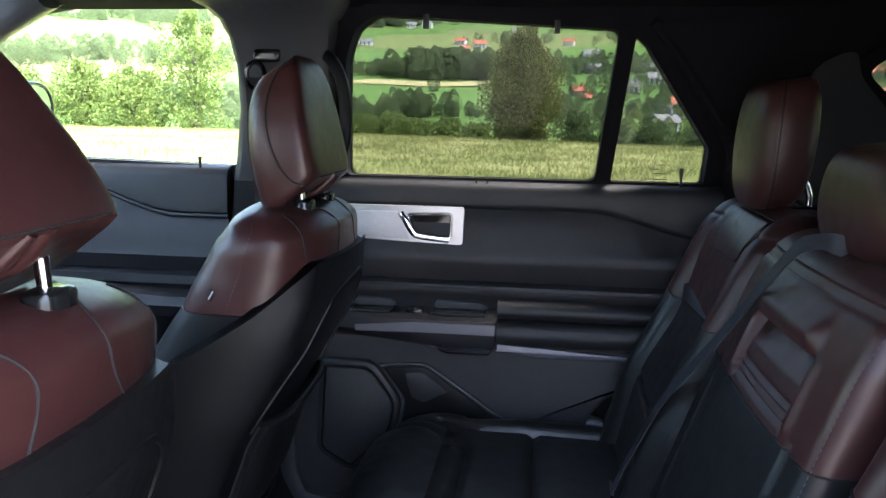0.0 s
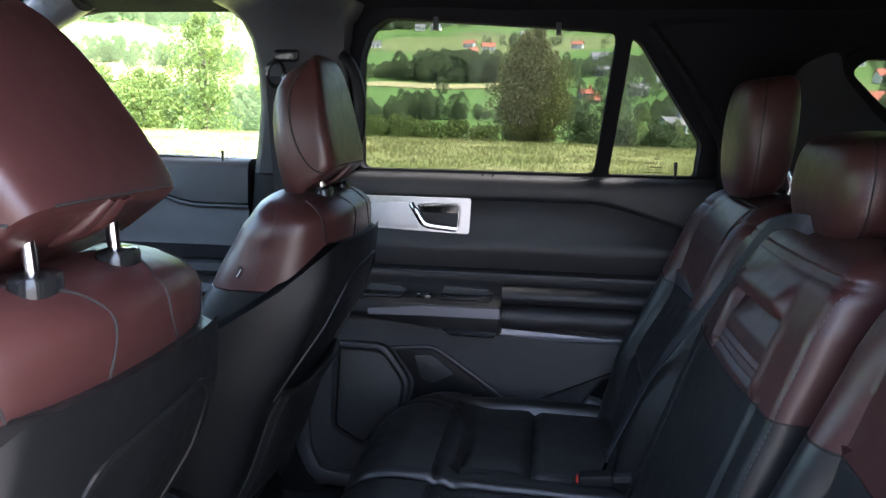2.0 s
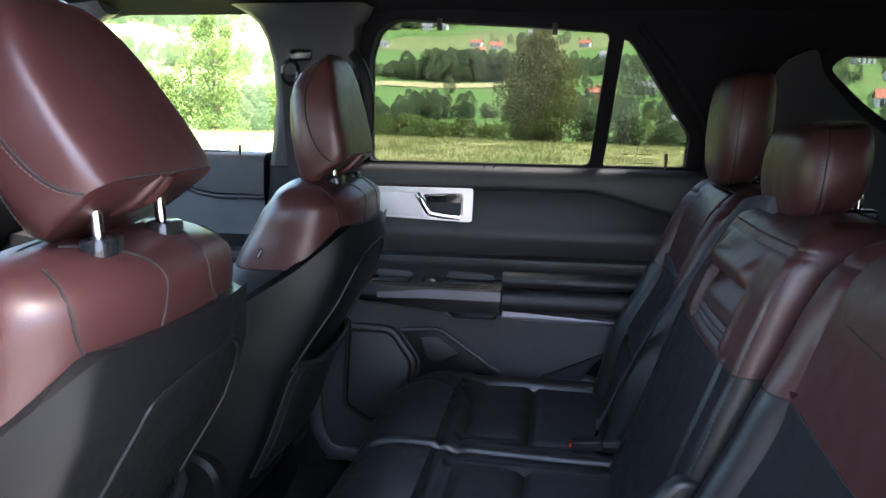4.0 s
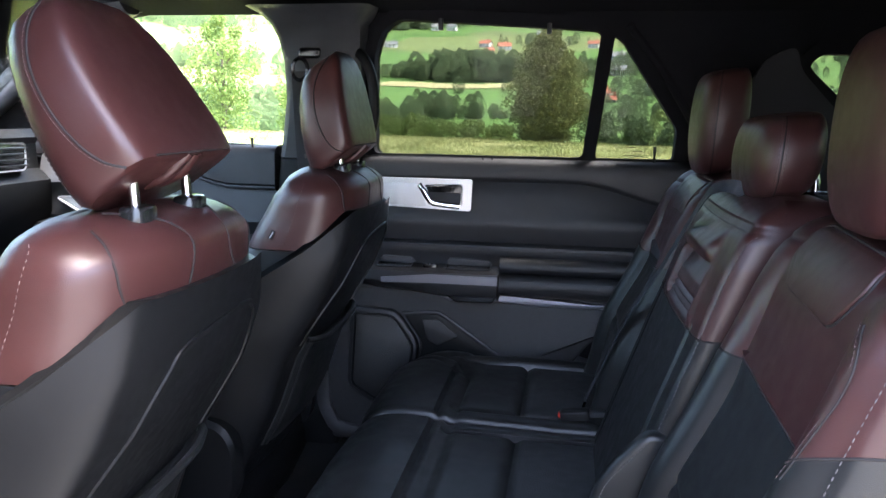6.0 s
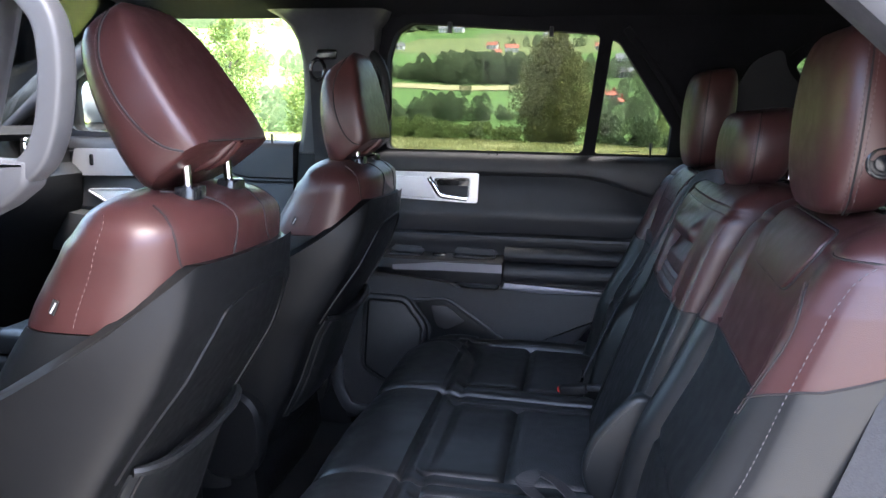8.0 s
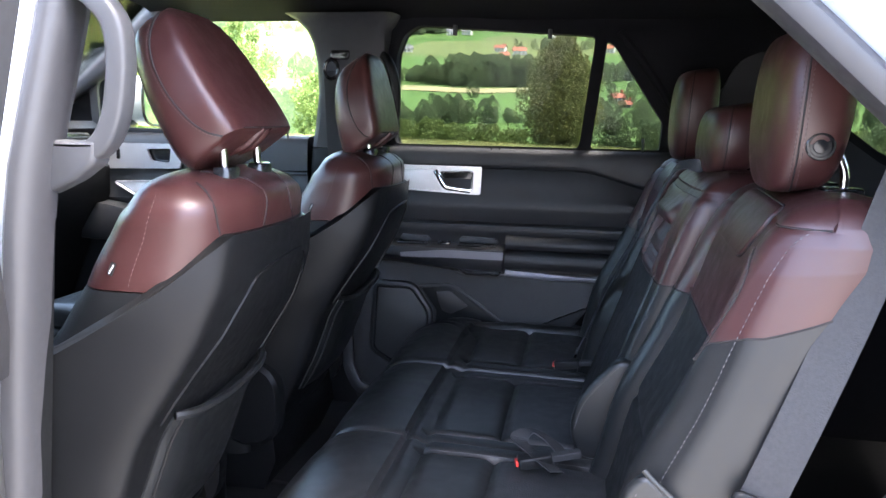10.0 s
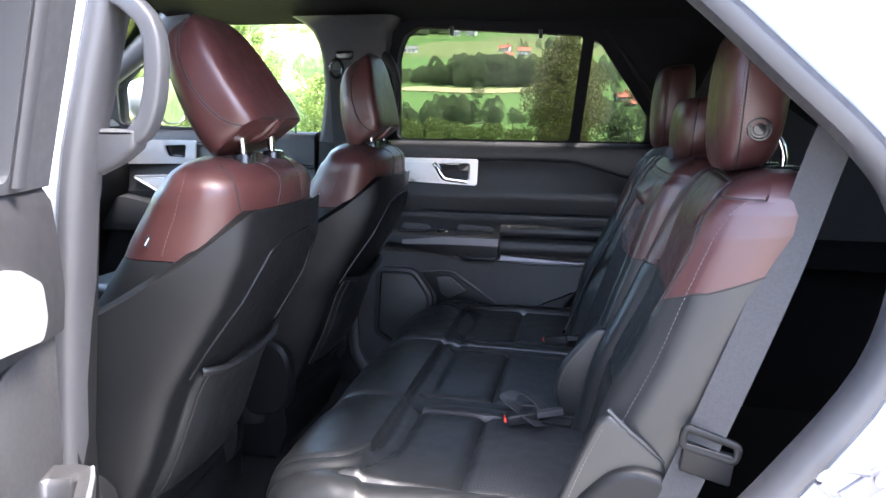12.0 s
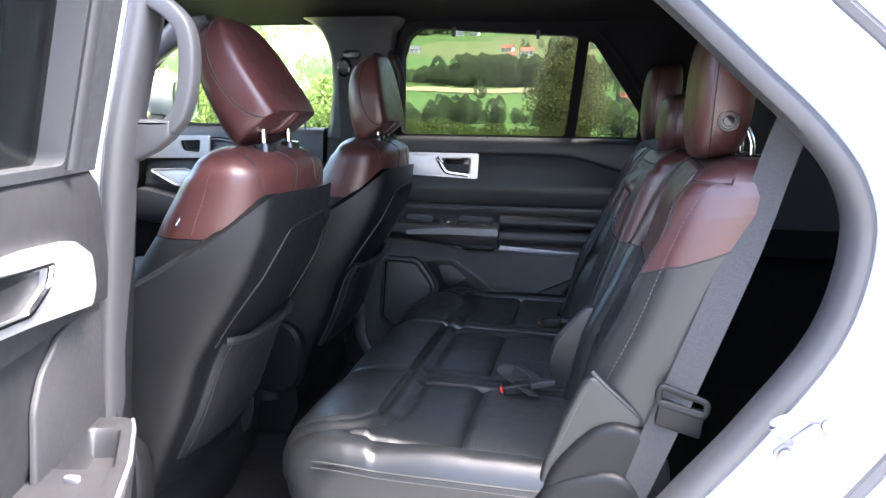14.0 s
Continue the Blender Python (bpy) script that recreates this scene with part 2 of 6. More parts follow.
REAR_WIN = fillet([(-0.556, 1.300), (-0.540, 1.58), (-0.515, 1.645), (-0.465, 1.677), (0.088, 1.645), (0.052, 1.300)], 0.02)
QUARTER_WIN = fillet([(0.084, 1.300), (0.120, 1.632), (0.142, 1.622), (0.306, 1.385), (0.302, 1.300)], 0.012)
FRONT_WIN = fillet([(-0.828, 1.315), (-0.800, 1.46), (-0.800, 1.60), (-0.83, 1.682), (-0.88, 1.708), (-1.22, 1.700), (-1.40, 1.672), (-1.625, 1.48), (-1.638, 1.335)], 0.025)
THIRD_WIN = fillet([(0.612, 1.555), (0.645, 1.588), (1.20, 1.57), (1.25, 1.30), (0.95, 1.30), (0.70, 1.475)], 0.03)
side_far = tagged(part("wall_far_side", plate([(-2.2, 0.40), (1.9, 0.40), (1.9, 1.74), (-2.2, 1.74)], [REAR_WIN, QUARTER_WIN, FRONT_WIN, THIRD_WIN], lambda u, v, h: far(u, v, -0.07 + h), 0.06), LINER),
                  "black cloth-lined far side of the car cabin", "car side", kind="structure")

roof = tagged(part("ceiling", loft([[(x, y, z + d) for d in (0.0,) for y, z in [(0.74, 1.69), (0.62, 1.725), (0.3, 1.75), (-0.1, 1.755), (-0.5, 1.745), (-0.70, 1.725), (-0.78, 1.70), (-0.80, 1.76), (-0.5, 1.80), (-0.1, 1.81), (0.3, 1.805), (0.62, 1.79), (0.82, 1.74)]] for x in (-1.35, -0.9, -0.4, 0.1, 0.6, 1.2, 1.75)]), LINER),
              "black cloth headliner", "headliner", kind="structure")
# plain walls that close the cabin behind the seats and in front
tagged(part("wall_back", loft([[(1.75, -0.84, 0.4), (1.75, 0.84, 0.4), (1.75, 0.84, 1.3), (1.75, -0.84, 1.3)], [(1.80, -0.84, 0.4), (1.80, 0.84, 0.4), (1.80, 0.84, 1.3), (1.80, -0.84, 1.3)]]), TRIM), "dark lining of the tailgate", "tailgate", kind="structure")
tagged(part("wall_front", box(-2.25, -2.20, -0.84, 0.84, 0.40, 1.20), TRIM), "dark bulkhead under the dashboard", "bulkhead", kind="structure")
NEAR_FRONT = fillet([(-0.86, 1.30), (-0.80, 1.66), (-1.20, 1.69), (-1.5, 1.58), (-1.74, 1.32)], 0.03)
NEAR_THIRD = fillet([(0.72, 1.45), (0.62, 1.56), (1.15, 1.56), (1.2, 1.30), (0.92, 1.32)], 0.03)


def near(u, v, h):
    return (u, -0.84 + max(0.0, v - 1.295) * 0.18 + h, v)


def opening(d=0.0):
    """The rear door opening's outline on the near side, moved outwards by d."""
    pts = [(-0.575, 1.66), (-0.60, 1.50), (-0.635, 1.24), (-0.675, 0.85), (-0.68, 0.55), (-0.63, 0.46), (-0.10, 0.45), (0.08, 0.50), (0.19, 0.62), (0.31, 0.78), (0.40, 0.90),
           (0.495, 1.05), (0.525, 1.185), (0.508, 1.27), (0.455, 1.345), (0.372, 1.425), (0.25, 1.540), (0.12, 1.645), (0.06, 1.68), (-0.05, 1.695), (-0.50, 1.70)]
    c = [tuple(p) for p in smooth(pts, 4, True)]
    return inset(c, -d) if d else c


tagged(part("wall_near_side", plate([(-2.2, 0.40), (1.9, 0.40), (1.9, 1.72), (-2.2, 1.72)], [opening(), NEAR_FRONT, NEAR_THIRD], near, 0.03), TRIM), "dark lining of the near side of the cabin", "car side", kind="structure")


def pane(name, outline, place, material, parent, label=""):
    p = part(name, pad(outline, place, 0.004, 0.001), material, parent, label)
    p.visible_shadow = False
    return p


# far rear window
win1 = thing("window_1", (-0.2, 0.8, 1.3), "tinted rear side window with a black divider bar", "car window", kind="structure")
pane("pane", inset(REAR_WIN, -0.012), lambda u, v, h: far(u, v, -0.045 + h), TINT, win1)
pane("pane", inset(QUARTER_WIN, -0.012), lambda u, v, h: far(u, v, -0.045 + h), TINT, win1)
part("window_frame", plate(inset(REAR_WIN, -0.030), [inset(REAR_WIN, 0.002)], lambda u, v, h: far(u, v, h - 0.008), 0.012), LINER, win1, "black window surround")
part("window_frame", plate(inset(QUARTER_WIN, -0.028), [inset(QUARTER_WIN, 0.002)], lambda u, v, h: far(u, v, h - 0.012), 0.012), LINER, win1, "black window surround")
part("divider", sweep([far(0.068, 1.296, -0.02), far(0.105, 1.655, -0.02)], [(-0.015, -0.03), (0.015, -0.03), (0.013, 0.012), (-0.013, 0.012)], (0, -1, 0)), LINER, win1, "gloss black divider bar")
for a, b in (((-0.56, 1.297), (0.31, 1.293)),):
    for k in range(4):
        part("sill_strip", bar(far(a[0], a[1] - 0.004 * k, 0.004 + 0.005 * k), far(b[0], b[1] - 0.004 * k, 0.004 + 0.005 * k), 0.003, 0.003), RUBBER, win1)
part("blind_hook", loft([[far(-0.052 + x, 1.662 - z, 0.0), far(-0.052 + x, 1.662 - z, 0.012)] for x, z in ((-0.006, 0), (-0.006, 0.016), (0.006, 0.016), (0.006, 0))], closed=False, caps=False), RUBBER, win1)
part("blind_hook", box(-0.058, -0.046, 0.712, 0.730, 1.634, 1.662, 0.002), RUBBER, win1)
part("blind_hook", box(-0.352, -0.340, 0.708, 0.726, 1.644, 1.675, 0.002), RUBBER, win1)
part("blind_tab", sweep([far(-0.232, 1.299, 0.012), far(-0.225, 1.282, 0.018), far(-0.208, 1.282, 0.018), far(-0.201, 1.299, 0.012)], circle(0.0022, 6), (0, -1, 0)), SHELL, win1)
part("lock_pin", sweep([(0.248, 0.795, 1.28), (0.248, 0.792, 1.318), (0.248, 0.792, 1.322), (0.248, 0.792, 1.338)], circle(0.004, 8), (0, 1, 0), scales=[0.8, 0.8, 1.2, 1.1]), RUBBER, win1)
for i, (du, dv, w) in enumerate(((0.20, 1.345, 0.012), (0.185, 1.335, 0.024), (0.20, 1.325, 0.03), (0.142, 1.335, 0.010), (0.20, 1.355, 0.006), (0.19, 1.312, 0.05))):
    part("glass_mark", box(du - w / 2, du + w / 2, 0.786, 0.7865, dv - 0.0012, dv + 0.0008, 0.0003), PILLAR, win1, "small unreadable etched marks")

win2 = thing("window_2", (-1.2, 0.8, 1.3), "clear front passenger side window", "car window", kind="structure")
pane("pane", inset(FRONT_WIN, -0.012), lambda u, v, h: far(u, v, -0.045 + h), CLEAR, win2)
part("window_frame", plate(inset(FRONT_WIN, -0.028), [inset(FRONT_WIN, 0.002)], lambda u, v, h: far(u, v, h - 0.008), 0.012), RUBBER, win2, "black rubber window surround")
part("lock_pin", sweep([(-0.925, 0.780, 1.29), (-0.925, 0.777, 1.322), (-0.925, 0.777, 1.34)], circle(0.004, 8), (0, 1, 0), scales=[0.8, 0.9, 1.2]), RUBBER, win2)
win3 = thing("window_3", (0.9, 0.8, 1.4), "tinted cargo side window behind the rear seats", "car window", kind="structure")
pane("pane", inset(THIRD_WIN, -0.012), lambda u, v, h: far(u, v, -0.045 + h), TINT, win3)
part("window_frame", plate(inset(THIRD_WIN, -0.03), [inset(THIRD_WIN, 0.002)], lambda u, v, h: far(u, v, h - 0.006), 0.012), LINER, win3)
win4 = thing("window_4", (-2.0, 0.0, 1.3), "sloping clear windscreen", "windscreen", kind="structure")
pane("pane", [(-0.76, 0.0), (0.76, 0.0), (0.66, 1.0), (-0.66, 1.0)], lambda u, v, h: (-2.05 + 0.72 * v, u, 1.20 + 0.54 * v + h), CLEAR, win4)
win5 = thing("window_5", (1.7, 0.0, 1.4), "tinted tailgate window", "car window", kind="structure")
pane("pane", [(-0.70, 0.0), (0.70, 0.0), (0.60, 1.0), (-0.60, 1.0)], lambda u, v, h: (1.80 - 0.08 * v, u, 1.30 + 0.45 * v + h), TINT, win5)
win6 = thing("window_6", (-1.2, -0.8, 1.3), "driver side window glass", "car window", kind="structure")
pane("pane", inset(NEAR_FRONT, -0.01), lambda u, v, h: near(u, v, 0.01 + h), CLEAR, win6)
win7 = thing("window_7", (0.9, -0.8, 1.4), "tinted cargo side window of the near side", "car window", kind="structure")
pane("pane", inset(NEAR_THIRD, -0.01), lambda u, v, h: near(u, v, 0.01 + h), TINT, win7)
# front pillars beside the windscreen
for s in (-1, 1):
    tagged(part("trim_front_pillar", sweep([(-2.08, 0.80 * s, 1.24), (-1.75, 0.765 * s, 1.46), (-1.42, 0.72 * s, 1.66), (-1.25, 0.68 * s, 1.73)], sup(0.05, 0.035, 3, 14), (0, s, 0)), PILLAR), "dark grey front pillar trim", "pillar trim", kind="structure")

# centre pillar of the far side, with the belt's upper anchor and the grab handle
pil = thing("trim_center_pillar", (-0.7, 0.78, 0.45), "dark grey centre pillar trim with belt slot", "pillar trim", kind="structure")
part("upper_cover", loft([[(x0 - 0.006, 0.83 - l, z), (x0, 0.765 - l, z), (x0 + 0.02, 0.745 - l, z), (x1 - 0.025, 0.735 - l, z), (x1, 0.75 - l, z), (x1 + 0.006, 0.83 - l, z)] for z, x0, x1, l in
     ((1.285, -0.832, -0.60, 0.0), (1.33, -0.822, -0.59, 0.005), (1.46, -0.797, -0.572, 0.03), (1.56, -0.795, -0.570, 0.05), (1.62, -0.805, -0.565, 0.065), (1.66, -0.82, -0.560, 0.085), (1.685, -0.845, -0.535, 0.11), (1.70, -0.87, -0.52, 0.14))]), PILLAR, pil)
part("lower_cover", loft([[(x0 - 0.006, 0.83, z), (x0, 0.768, z), (x0 + 0.02, 0.752, z), (x1 - 0.02, 0.745, z), (x1, 0.76, z), (x1 + 0.006, 0.83, z)] for z, x0, x1 in
     ((0.40, -0.86, -0.66), (0.60, -0.86, -0.67), (0.90, -0.855, -0.67), (1.10, -0.85, -0.65), (1.282, -0.833, -0.62))]), SHELL, pil)
slot = fillet([(-0.775, 1.35), (-0.760, 1.60), (-0.672, 1.61), (-0.665, 1.35)], 0.012)
part("adjuster_plate", pad(slot, lambda u, v, h: (u, 0.752 - (v - 1.295) * 0.17 - h, v), 0.006, 0.003), SHELL, pil, "darker belt height adjuster plate")
part("anchor_cover", pad(fillet([(-0.745, 1.565), (-0.74, 1.595), (-0.675, 1.595), (-0.68, 1.565)], 0.01), lambda u, v, h: (u, 0.70 - h, v), 0.022, 0.006), GLOSS, pil)
part("anchor_ring", sweep([(-0.735 + 0.022 * math.cos(a), 0.675, 1.535 + 0.03 * math.sin(a)) for a in [i * math.pi / 8 for i in range(16)]], circle(0.006, 8), (0, 1, 0), closed=True), GLOSS, pil)
grab = thing("grab_handle", (-0.56, 0.72, 1.38), "black plastic grab handle on the far pillar", "grab handle")
part("grip", sweep(smooth([(-0.600, 0.72, 1.585), (-0.575, 0.700, 1.583), (-0.548, 0.690, 1.555), (-0.530, 0.690, 1.50), (-0.526, 0.69, 1.42), (-0.538, 0.70, 1.365), (-0.575, 0.735, 1.335)], 5), sup(0.014, 0.012, 3, 12), (0, 1, 0)), SHELL, grab)
fb = thing("front_seat_belt", (-0.74, 0.70, 0.6), "black front seat belt running down the far pillar", "seat belt")
part("webbing", sweep(smooth([(-0.735, 0.672, 1.53), (-0.733, 0.69, 1.35), (-0.73, 0.715, 1.1), (-0.73, 0.72, 0.6)], 5), [(-0.024, -0.0008), (0.024, -0.0008), (0.024, 0.0008), (-0.024, 0.0008)], (0, 1, 0)), WEB, fb)

# trim above and behind the far quarter glass
tagged(part("trim_rear_quarter", plate(fillet([(0.335, 0.9), (0.345, 1.38), (0.165, 1.66), (0.60, 1.66), (0.59, 1.54), (0.69, 1.455), (0.95, 1.29), (1.3, 1.29), (1.6, 0.9)], 0.02), [], lambda u, v, h: far(u, v, h - 0.005), 0.03), LINER), "dark moulded trim beside the rear seats", "quarter trim", kind="structure")
tagged(part("trim_quarter_bead", sweep(smooth([far(0.155, 1.655, 0.02), far(0.25, 1.54, 0.024), far(0.35, 1.385, 0.026), far(0.36, 1.25, 0.02)], 6), circle(0.012, 8), (0, 1, 0)), LINER), "dark bead along the quarter trim", "trim", kind="structure")

# ---- far rear door ----
def crease(x):
    t = max(0.0, min(1.0, (x - 0.03) / 0.30))
    return 1.232 - 0.062 * t * t * (3 - 2 * t) * 1.0


door = thing("door_1", (-0.2, 0.8, 0.45), "closed black rear door with satin silver handle surround", "car door", kind="structure")
xs = [-0.70 + 1.05 * i / 60 for i in range(61)]
part("upper_panel", loft([[(x, 0.83, 1.297), (x, 0.800, 1.297), (x, 0.776, 1.288), (x, 0.768, 1.275), (x, 0.765, crease(x) + 0.012), (x, 0.768, crease(x) + 0.003), (x, 0.778, crease(x) - 0.003), (x, 0.774, crease(x) - 0.012),
     (x, 0.758, crease(x) - 0.045 if x < 0.05 else 1.165 + (crease(x) - 1.232) * 0.6), (x, 0.752, 1.135), (x, 0.742, 1.118), (x, 0.744, 1.10), (x, 0.752, 1.07), (x, 0.757, 1.056), (x, 0.83, 1.056)] for x in xs]), SOFT, door)
part("middle_panel", loft([[(x, 0.83, 1.054), (x, 0.752, 1.054), (x, 0.738, 1.048), (x, 0.735, 1.04), (x, 0.742, 1.02), (x, 0.752, 1.00), (x, 0.752, 0.90), (x, 0.83, 0.90)] for x in (-0.70, -0.4, -0.1, 0.2, 0.35)]), SOFT, door)
part("seam", sweep([(x, 0.7365, 1.0445 - 0.01 * (x + 0.5)) for x in (-0.55, -0.1, 0.35)], circle(0.0015, 6)), SEAM, door)
for z0, z1, y in ((0.975, 1.018, 0.700), (0.915, 0.972, 0.690)):
    part("bolster", loft([[(x, y + 0.5 * (z1 - z0) * 0 + dy, z0 + dz) for dy, dz in ((0.06, 0.0), (0.012, 0.002), (0.002, 0.012), (0.0, (z1 - z0) * 0.5), (0.004, z1 - z0 - 0.010), (0.016, z1 - z0), (0.06, z1 - z0))] for x in (-0.166, -0.160, 0.0, 0.2, 0.34)]), SOFT, door)
part("stitching", stitches([(-0.15, 0.6905, 0.958), (0.2, 0.6905, 0.958)], (0, -1, 0), 0.008), THREADB, door)
arm = part("armrest", loft([[(x, 0.76, 0.915), (x, 0.72, 0.900 + k), (x, 0.672 + j, 0.918 + k), (x, 0.660 + j, 0.95), (x, 0.664 + j, 0.978), (x, 0.675 + j, 0.983), (x, 0.76, 0.988)] for x, k, j in
     ((-0.66, 0.03, 0.05), (-0.58, 0.025, 0.012), (-0.45, 0.012, 0.0), (-0.34, 0.0, 0.0), (-0.29, -0.006, 0.0), (-0.17, -0.006, 0.0), (-0.166, 0.0, 0.006))]), TRIM, door, "gloss-edged armrest with two trays")
for x0, x1 in ((-0.520, -0.418), (-0.322, -0.192)):
    tray = part("tray", pad(fillet([(x0, 0.690), (x1, 0.690), (x1, 0.744), (x0, 0.744)], 0.012), lambda u, v, h: (u, v, 0.984 + h), 0.003, 0.001), GLOSS, arm, "shallow black tray")
    part("tray_wall", loft([[(x, 0.752, 0.986), (x, 0.744, 0.987), (x, 0.7415, 1.000), (x, 0.7415, 1.008 - k), (x, 0.752, 1.010 - k)] for x, k in ((x0, 0.012), (x0 + 0.008, 0.0), (x1 - 0.01, 0.004), (x1, 0.016))]), PILLAR, tray, "grey back wall of the tray")
    part("tray_rim", sweep([(u, v, 0.988) for u, v in fillet([(x0, 0.688), (x1, 0.688), (x1, 0.746), (x0, 0.746)], 0.012)], circle(0.0025, 6), (0, 0, 1), closed=True), TRIM, tray)
part("window_switch", box(-0.385, -0.345, 0.700, 0.722, 0.984, 0.994, 0.003), GLOSS, arm)
for k in range(3):
    part("switch_mark", box(-0.379 + 0.010 * k, -0.374 + 0.010 * k, 0.706, 0.709, 0.994, 0.9945, 0.0002), PALE, arm)
part("grip_edge", sweep([(-0.50, 0.663, 0.952), (-0.36, 0.658, 0.962), (-0.167, 0.658, 0.962)], [(-0.002, -0.012), (0.002, -0.012), (0.002, 0.012), (-0.002, 0.012)], (0, 0, 1), scales=[0.6, 1, 1]), SATIN, arm, "satin edge of the pull grip")
part("pull_recess", pad(fillet([(-0.335, 0.925), (-0.29, 0.893), (-0.18, 0.893), (-0.168, 0.925)], 0.01), lambda u, v, h: (u, 0.70 - h, v), 0.022, 0.006), GLOSS, door)
part("strip", pad([(-0.39, 0.922), (-0.372, 0.922), (-0.325, 0.898), (-0.17, 0.908), (0.10, 0.893), (0.30, 0.893), (0.30, 0.880), (-0.05, 0.876), (-0.17, 0.884), (-0.315, 0.882)], lambda u, v, h: (u, 0.752 - h, v), 0.016, 0.004), SATIN, door, "thin satin grey strip")
part("lower_panel", pad(fillet([(-0.70, 0.42), (-0.70, 0.915), (0.34, 0.90), (0.30, 0.86), (0.10, 0.78), (0.015, 0.66), (-0.02, 0.42)], 0.03), lambda u, v, h: (u, 0.80 - h, v), 0.05, 0.012), GREYP, door)
POCKET = fillet([(-0.452, 0.834), (-0.352, 0.842), (-0.300, 0.815), (-0.150, 0.712), (-0.085, 0.698), (0.0, 0.692), (0.0, 0.46), (-0.50, 0.46), (-0.408, 0.665), (-0.392, 0.75)], 0.016)
part("pocket", pad(POCKET, lambda u, v, h: (u, 0.750 - h, v), 0.012, 0.006), SHELL, door, "angular black map pocket")
part("pocket_lip", sweep([(u, 0.738, v) for u, v in smooth([(-0.455, 0.834), (-0.40, 0.840), (-0.352, 0.842), (-0.325, 0.832), (-0.23, 0.768), (-0.150, 0.713), (-0.12, 0.703), (0.0, 0.692)], 4)], sup(0.0065, 0.005, 3, 10), (0, -1, 0)), TRIM, door, "rounded map pocket lip")
part("pocket_fold", pad(fillet([(-0.395, 0.82), (-0.345, 0.824), (-0.285, 0.775), (-0.345, 0.745), (-0.375, 0.757)], 0.008), lambda u, v, h: (u, 0.739 - h, v), 0.004, 0.002), TRIM, door)
SPK = [(-0.612, 0.848), (-0.470, 0.846), (-0.400, 0.748), (-0.415, 0.655), (-0.528, 0.542), (-0.626, 0.600)]
part("speaker_frame", pad(fillet(SPK, 0.03), lambda u, v, h: (u, 0.752 - h, v), 0.020, 0.010), TRIM, door)
part("speaker_ring", sweep([(u, 0.7305, v) for u, v in inset(fillet(SPK, 0.03), 0.018)], circle(0.004, 6), (0, -1, 0), closed=True), SHELL, door)
part("speaker_grille", pad(inset(fillet(SPK, 0.03), 0.022), lambda u, v, h: (u, 0.733 - h, v), 0.003, 0.002), PERF, door)
part("sill_edge", sweep(smooth([(-0.69, 0.755, 1.03), (-0.700, 0.75, 0.90), (-0.705, 0.75, 0.62), (-0.685, 0.748, 0.50), (-0.60, 0.746, 0.45), (-0.2, 0.745, 0.45)], 5), sup(0.022, 0.014, 3, 10), (0, -1, 0)), RUBBER, door, "rubber door seal")
BEZ = fillet([(-0.62, 1.158), (-0.62, 1.236), (-0.254, 1.236), (-0.257, 1.145)], 0.008)
HOLE = fillet([(-0.392, 1.216), (-0.372, 1.172), (-0.285, 1.160), (-0.282, 1.220)], 0.010)
bez = part("handle_surround", plate(BEZ, [HOLE], lambda u, v, h: (u, 0.757 - h, v), 0.012), SILVER, door, "satin silver handle surround")
part("handle_mesh", pad(fillet([(-0.61, 1.164), (-0.61, 1.222), (-0.415, 1.222), (-0.385, 1.156)], 0.004), lambda u, v, h: (u, 0.7455 - h, v), 0.002, 0.001), MESHM, bez, "perforated silver speaker mesh")
part("handle_cup", pad(inset(HOLE, -0.004), lambda u, v, h: (u, 0.768 - h, v), 0.006, 0.001), GLOSS, bez, "black handle recess")
part("door_handle", sweep(smooth([(-0.405, 0.738, 1.220), (-0.395, 0.734, 1.205), (-0.378, 0.732, 1.178), (-0.360, 0.733, 1.166), (-0.288, 0.738, 1.158)], 5), sup(0.008, 0.006, 3, 10), (0, -1, 0)), CHROME, bez, "bright metal pull lever")
part("handle_rim", sweep([(u, 0.7435, v) for u, v in HOLE], circle(0.0035, 6), (0, -1, 0), closed=True), CHROME, bez)
part("kick_panel", pad(fillet([(0.0, 0.42), (0.02, 0.66), (0.06, 0.73), (0.10, 0.72), (0.06, 0.42)], 0.01), lambda u, v, h: (u, 0.77 - h, v), 0.03, 0.008), SATIN, door)

# ---- far front door ----
fd = thing("door_2", (-1.3, 0.8, 0.45), "closed black front door with silver handle surround", "car door", kind="structure")
fx = [-2.0 + 1.15 * i / 30 for i in range(31)]


def fcrease(x):
    t = max(0.0, min(1.0, (x + 1.28) / 0.30))
    return 1.268 - 0.075 * t * t * (3 - 2 * t)


part("upper_panel", loft([[(x, 0.83, 1.318), (x, 0.790, 1.318), (x, 0.770, 1.308), (x, 0.762, 1.29), (x, 0.758, fcrease(x) + 0.01), (x, 0.772, fcrease(x)), (x, 0.764, fcrease(x) - 0.012), (x, 0.752, 1.12), (x, 0.742, 1.09), (x, 0.76, 1.05), (x, 0.83, 1.05)] for x in fx]), SOFT, fd)
part("middle_panel", loft([[(x, 0.83, 1.048), (x, 0.752, 1.048), (x, 0.738, 1.04), (x, 0.735, 1.02), (x, 0.752, 1.0), (x, 0.755, 0.45), (x, 0.83, 0.45)] for x in (-2.0, -1.5, -1.1, -0.85)]), TRIM, fd)
part("armrest", loft([[(x, 0.76, 0.93), (x, 0.68, 0.95), (x, 0.665, 0.98), (x, 0.68, 1.0 + k), (x, 0.76, 1.005 + k)] for x, k in ((-1.85, 0.10), (-1.55, 0.07), (-1.3, 0.02), (-1.0, 0.0), (-0.87, 0.0))]), SOFT, fd)
